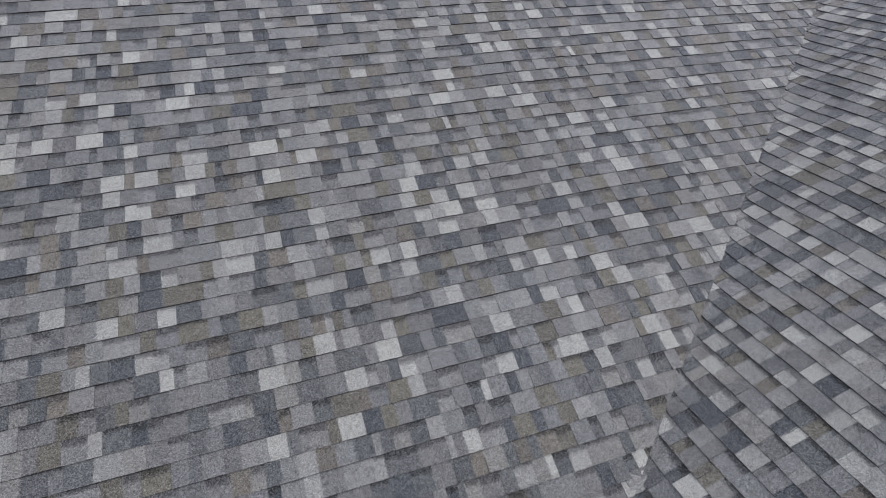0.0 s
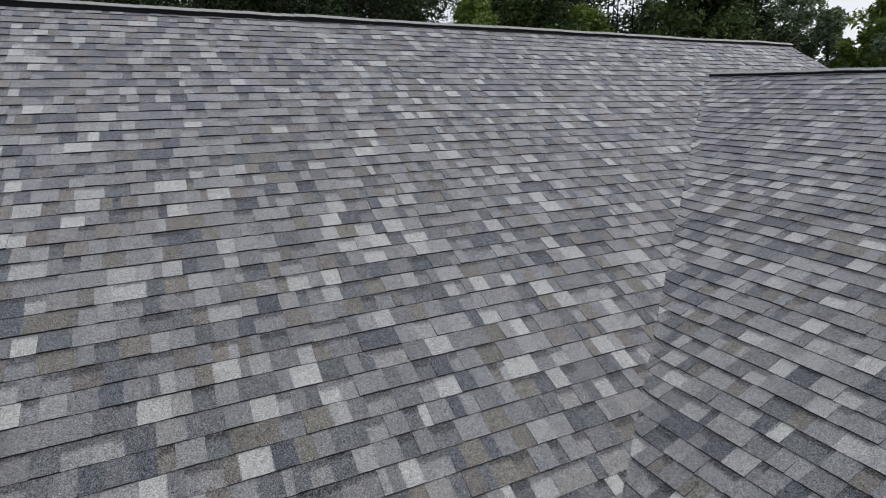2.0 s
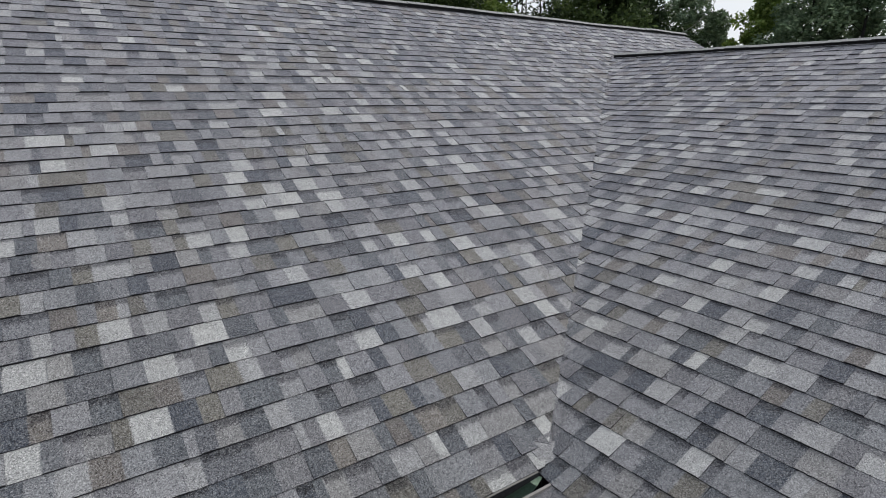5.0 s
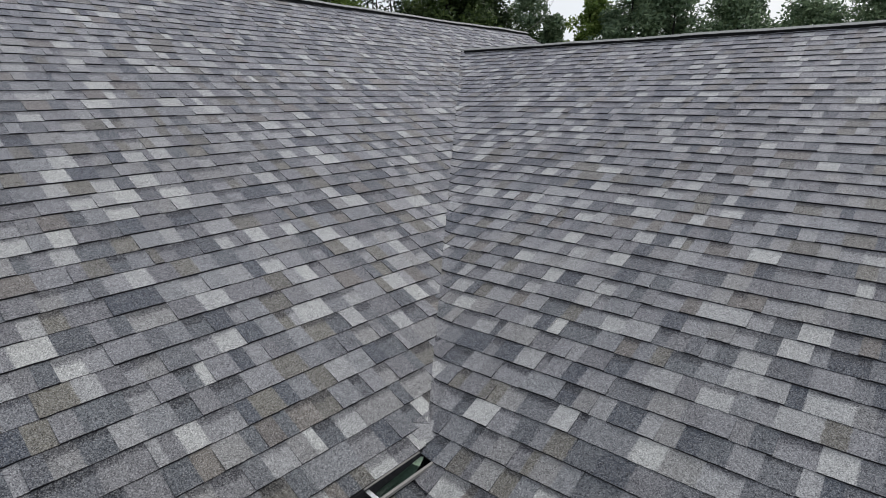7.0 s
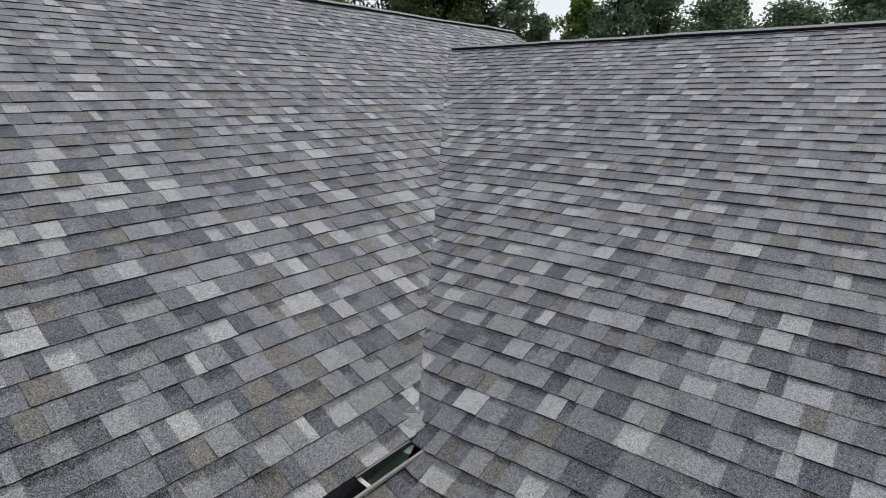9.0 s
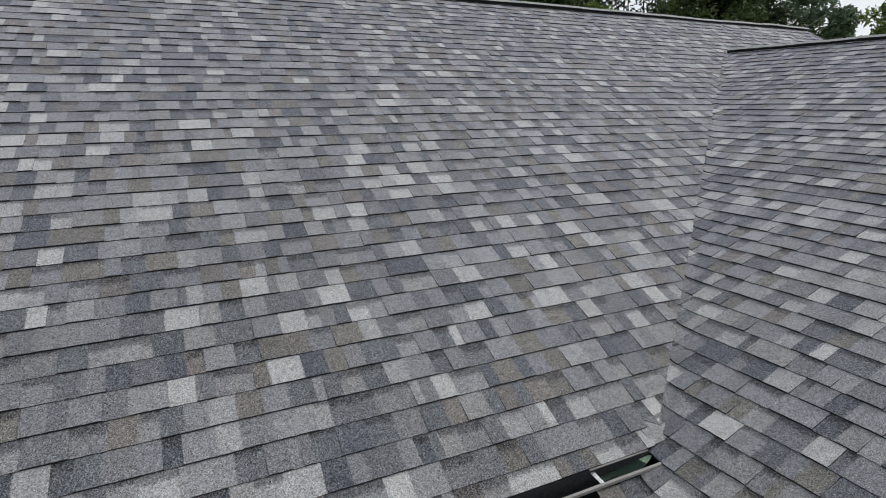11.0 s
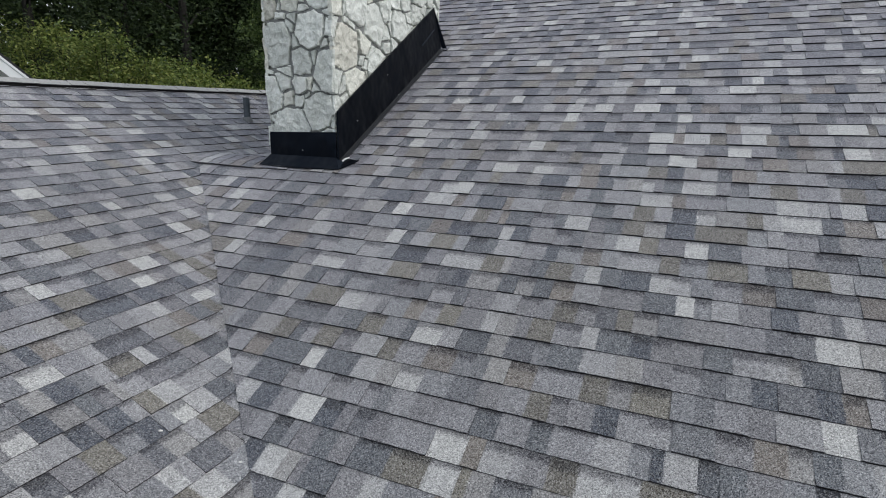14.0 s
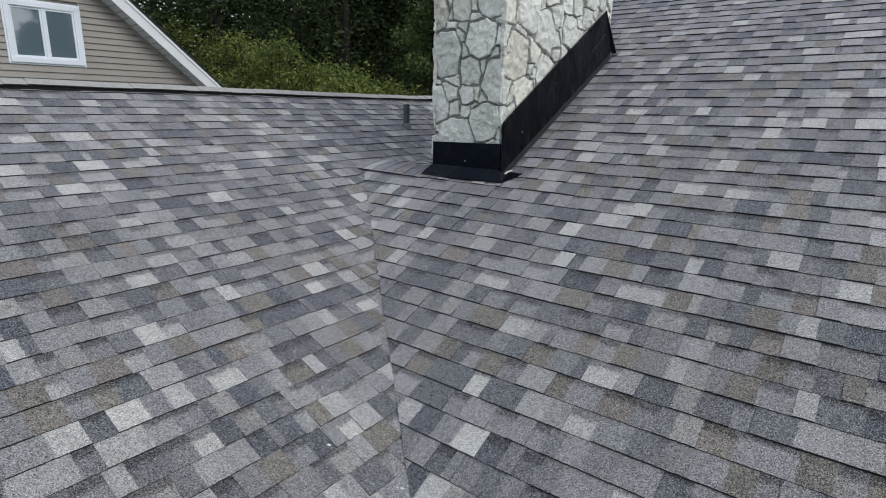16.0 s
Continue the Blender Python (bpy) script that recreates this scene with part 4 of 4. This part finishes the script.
def tree(kind, x, y, high, wide, mat, label, seed, clumps=60, each=70, size=0.09, base=0.25, stems=1):
    rnd = random.Random(seed)
    t = tagged(empty(kind, (x, y, 0)), label, "shrub" if kind == "shrub" else "tree")
    bm = bmesh.new()
    tips = []
    for s in range(stems):
        ox, oy = (rnd.uniform(-0.5, 0.5) * (stems > 1) for _ in range(2))
        lean = (rnd.uniform(-0.06, 0.06), rnd.uniform(-0.06, 0.06))
        pts = [(x + ox + lean[0] * high * q + 0.12 * noise.noise((seed, q * 3, s)), y + oy + lean[1] * high * q, high * q * 0.92 - 0.1) for q in (0, 0.2, 0.4, 0.6, 0.8, 1)]
        r = 0.016 * high / stems
        tube(bm, pts, [r * (1 - 0.85 * q) for q in (0, 0.2, 0.4, 0.6, 0.8, 1)], 7)
        tips.append(pts)
    keep(part("trunk", bm, BARK, None), t)
    spots = []
    for i in range(clumps):
        q = base + (1 - base) * (i + rnd.random()) / clumps
        pts = rnd.choice(tips)
        f = min(4.999, q * 5)
        a, b = Vector(pts[int(f)]), Vector(pts[int(f) + 1])
        o = a + (b - a) * (f - int(f))
        around = rnd.random() * 6.28
        reach = wide * (0.25 + 0.75 * rnd.random()) * math.sin(math.pi * min(0.97, 0.18 + 0.8 * (q - base) / (1 - base))) ** 0.7
        tip = o + Vector((math.cos(around) * reach, math.sin(around) * reach, reach * rnd.uniform(0.05, 0.5)))
        if i % 4 == 0 and q < 0.95:
            bm = bmesh.new()
            tube(bm, [o, (o + tip) / 2 + Vector((0, 0, 0.06 * reach)), tip], (0.006 * high * (1.05 - q), 0.004 * high * (1.05 - q), 0.012), 5)
            keep(part("limb", bm, BARK, None), t)
        spots.append((tip, wide * rnd.uniform(0.17, 0.30)))
    v, f = leaves(rnd, spots, each, size)
    keep(new("crown", mesh_from("crown", v, f, [mat])), t)
    return t


def around(yaw, dist):
    return -math.sin(radians(yaw)) * dist, math.cos(radians(yaw)) * dist


N = 0
# dark tall trees behind the house
for yaw, dist, high, wide in ((66, 27, 15, 4.2), (60, 24, 15, 4.0), (54, 28, 16, 4.4), (49, 23, 15, 4.0), (43, 27, 16, 4.4), (38, 24, 15, 4.2), (31, 27, 16, 4.4), (24, 23, 14, 4.0), (17, 25, 15, 4.2), (10, 22, 14, 4.0), (3, 25, 15, 4.2), (-4, 22, 14, 3.8), (-11, 25, 15, 4.0), (-17, 23, 14, 3.8), (-21, 27, 14, 3.6), (-23, 24, 14, 2.2)):
    N += 1
    tree("tree", *around(yaw, dist), high, wide, LEAF_DARK, "tall dark green leafy tree in the wood behind the roof", 100 + N, 90, 200, 0.07, 0.1)
tree("tree", *around(41.5, 20.5), 9.5, 1.7, LEAF_MID, "mid-green leafy tree at the edge of the wood", 190, 110, 220, 0.06, 0.1)
# shrubs in front of the wood
for yaw, dist, high, wide in ((62, 23, 7.6, 2.2), (58.5, 20, 7.0, 1.9), (56, 16.5, 6.5, 1.6), (53, 16, 6.0, 1.8), (50, 15, 5.7, 1.7), (47, 16, 5.5, 1.6), (43.5, 16.5, 5.2, 1.6), (40, 17, 5.1, 1.5), (36, 18, 5.0, 1.5)):
    N += 1
    tree("shrub", *around(yaw, dist), high, wide, LEAF_OLIVE, "tall olive green shrub at the edge of the wood", 100 + N, 90, 140, 0.045, 0.15, 4)
# lighter trees to the east
EAST = (
    (-30.6, 21, 8.7, 1.6, LEAF_BRIGHT, "yellow-green leafy tree behind the ridge", 105, 1),
    (-35.5, 23, 9.8, 2.6, LEAF_MID, "mid-green leafy tree behind the ridge", 105, 1),
    (-28.3, 29, 7.6, 1.6, LEAF_GREY, "grey-green leafy tree in the distance", 100, 1),
    (-34, 30, 13, 3.2, LEAF_DARK, "tall dark green leafy tree in the wood behind the roof", 120, 1),
    (-39.6, 23, 8.6, 1.7, LEAF_BRIGHT, "yellow-green leafy tree behind the ridge", 95, 1),
    (-43, 27, 13, 2.4, LEAF_DARK, "thin dark tree with sky showing through", 42, 3),
    (-45.5, 26, 13, 2.2, LEAF_DARK, "thin dark tree with sky showing through", 42, 3),
    (-39, 33, 9.5, 2.4, LEAF_GREY, "grey-green leafy tree in the distance", 60, 1),
    (-44, 34, 9.2, 2.4, LEAF_GREY, "grey-green leafy tree in the distance", 60, 1),
    (-49, 22, 11, 2.3, LEAF_MID, "mid-green leafy tree behind the ridge", 110, 1),
    (-54.5, 23, 9.6, 2.1, LEAF_DARK, "dark green leafy tree behind the ridge", 110, 1),
    (-62.2, 27, 9.3, 1.5, LEAF_BRIGHT, "small yellow-green tree beyond the gable", 90, 1),
    (-60.0, 28, 8.6, 1.3, LEAF_GREY, "grey-green leafy tree beyond the gable", 60, 1),
    (-57.6, 28, 10.2, 1.5, LEAF_GREY, "grey-green leafy tree beyond the gable", 55, 1),
    (-66.5, 26, 9.8, 2.0, LEAF_GREY, "grey-green leafy tree beyond the wing ridge", 85, 1),
    (-70, 25, 9.4, 2.2, LEAF_GREY, "grey-green leafy tree beyond the wing ridge", 85, 1),
    (-75, 26, 9.0, 2.3, LEAF_GREY, "grey-green leafy tree beyond the wing ridge", 85, 1),
    (-80, 27, 8.6, 2.3, LEAF_GREY, "grey-green leafy tree beyond the wing ridge", 85, 1),
    (-86, 26, 8.6, 2.3, LEAF_GREY, "grey-green leafy tree beyond the wing ridge", 85, 1),
)
for i, (yaw, dist, high, wide, mat, label, each, stems) in enumerate(EAST):
    tree("tree", *around(yaw, dist), high, wide, mat, label, 201 + i, 120, int(each * 2.4), 0.088, 0.1, stems)
# the depth of the wood
rnd = random.Random(77)
spots = []
for i in range(1400):
    yaw = rnd.uniform(-24.5, 80)
    d = rnd.uniform(29, 40)
    x, y = around(yaw, d)
    spots.append(((x, y, rnd.uniform(0.5, 15)), rnd.uniform(1.0, 2.0)))
for i in range(250):
    x, y = around(rnd.uniform(36, 52), rnd.uniform(30, 36))
    spots.append(((x, y, rnd.uniform(2, 13)), rnd.uniform(1.0, 1.8)))
for i in range(110):
    x, y = around(rnd.uniform(-42, -31), rnd.uniform(31, 38))
    spots.append(((x, y, rnd.uniform(4, 12.5)), rnd.uniform(0.7, 1.5)))
v, f = leaves(rnd, spots, 200, 0.19)
tagged(new("far_wood", mesh_from("far_wood", v, f, [LEAF_DARK])), "dense dark green depth of the wood behind the trees", "wood", kind="stuff")

# ---- overhead cable from the gable end ----
bm = bmesh.new()
tube(bm, [Vector((GABLE_E - 0.12, RIDGE_Y, z_main(RIDGE_Y) + 0.02)).lerp(Vector((26.0, 15.2, 9.4)), q) - Vector((0, 0, 1.2 * q * (1 - q))) for q in (0, 0.1, 0.2, 0.35, 0.5, 0.65, 0.8, 0.9, 1)], [0.007] * 9, 6)
tagged(part("overhead_cable", bm, VENT, None), "thin black overhead cable running from the gable end", "cable")

# ---- shingles, course by course ----
def main_bounds(v):
    c = math.cos(math.atan(SM))
    y = EAVE_Y + (v + 0.01) * c
    # trimmed back from the east valley: SR * u <= z_main - CUT - ZR, with y = EAVE_Y + v * c
    cuts = [(SR, -SM * c, z_main(EAVE_Y) - CUT - ZR)]
    if y < NOTCH_Y:
        cuts.append((-SL, -SM * c, z_main(EAVE_Y) - CUT - ZL))
    else:
        cuts.append((-1.0, 0.0, -CHIM_L + 0.01))
    cuts.append((1.0, 0.0, RIDGE_R))
    cuts.append((0.0, -1.0, -(EAVE_EDGE - EAVE_Y) / c))
    cuts.append((0.0, 1.0, (RIDGE_Y - EAVE_Y) / c))
    return cuts


def main_east_bounds(v):
    c = math.cos(math.atan(SM))
    return [(-1.0, 0.0, -RIDGE_R), (1.0, 0.0, GABLE_E), (0.0, -1.0, -(TOP_R_Y - 0.5 - EAVE_Y) / c), (0.0, 1.0, (RIDGE_Y - EAVE_Y) / c)]


def east_bounds(v):
    c = math.cos(math.atan(SR))
    # y = -u below the valley: ZM + SM*y <= ZR + SR*x, a little past the line
    foot, top = (1.0, 0.0, -WING_END), (0.0, 1.0, (RIDGE_R - EAVE_R) / c)
    x = EAVE_R + (v + 0.01) * c
    if x < 1.85:
        return [foot, (-1.0, 0.0, 1.548), top]  # under the gutter's lip
    if x < 1.97:
        return [foot, (-1.0, 0.22 * c, 1.66 + 0.22 * (v * c)), top]  # one course laps over the gutter's end
    return [foot, (-SM, -SR * c, z_right(EAVE_R) - ZM + 0.075), top]


def west_bounds(v):
    c = math.cos(math.atan(SL))
    x = EAVE_L - (v + 0.02) * c
    cuts = [(-1.0, 0.0, -WING_END), (1.0, 0.0, WEST_END), (0.0, 1.0, (EAVE_L - RIDGE_L) / c)]
    if x > VAL_L(NOTCH_Y):
        cuts.append((SM, -SL * c, z_left(EAVE_L) - ZM + 0.075))
    return cuts


def courses(slope, run, fall):
    return int(run / math.cos(math.atan(fall)) / slope.show) + 1


shingle(MAIN, roof_main, courses(MAIN, RIDGE_Y - EAVE_Y, SM), (-5.4, 7.6), main_bounds, (-1.7, 1.75, 0.1, 1.9), 21)
shingle(MAIN, roof_main, courses(MAIN, RIDGE_Y - EAVE_Y, SM), (7.2, 11.4), main_east_bounds, (0, 0, 0, 0), 22)
shingle(RIGHT, roof_east, courses(RIGHT, RIDGE_R - EAVE_R, SR), (-6.4, 3.8), east_bounds, (-1.9, 0.3, 0.1, 2.6), 23)
shingle(LEFT, roof_west, courses(LEFT, EAVE_L - RIDGE_L, SL), (-3.8, WEST_END + 0.2), west_bounds, (0.2, 2.0, 0.5, 3.0), 24)


def flat_bounds(v):
    """The courses that run on behind the valley head to the chimney."""
    x = EAVE_L - (v + 0.02) * math.cos(math.atan(SL))
    if VAL_L(NOTCH_Y) < x < CHIM_L + 0.05:
        return [(-1.0, 0.0, -NOTCH_Y - 0.03)]
    return [(1.0, 0.0, -99.0)]


shingle(LEFT, roof_west, courses(LEFT, EAVE_L - RIDGE_L, SL), (NOTCH_Y - 0.1, 5.8), flat_bounds, (0, 0, 0, 0), 25)
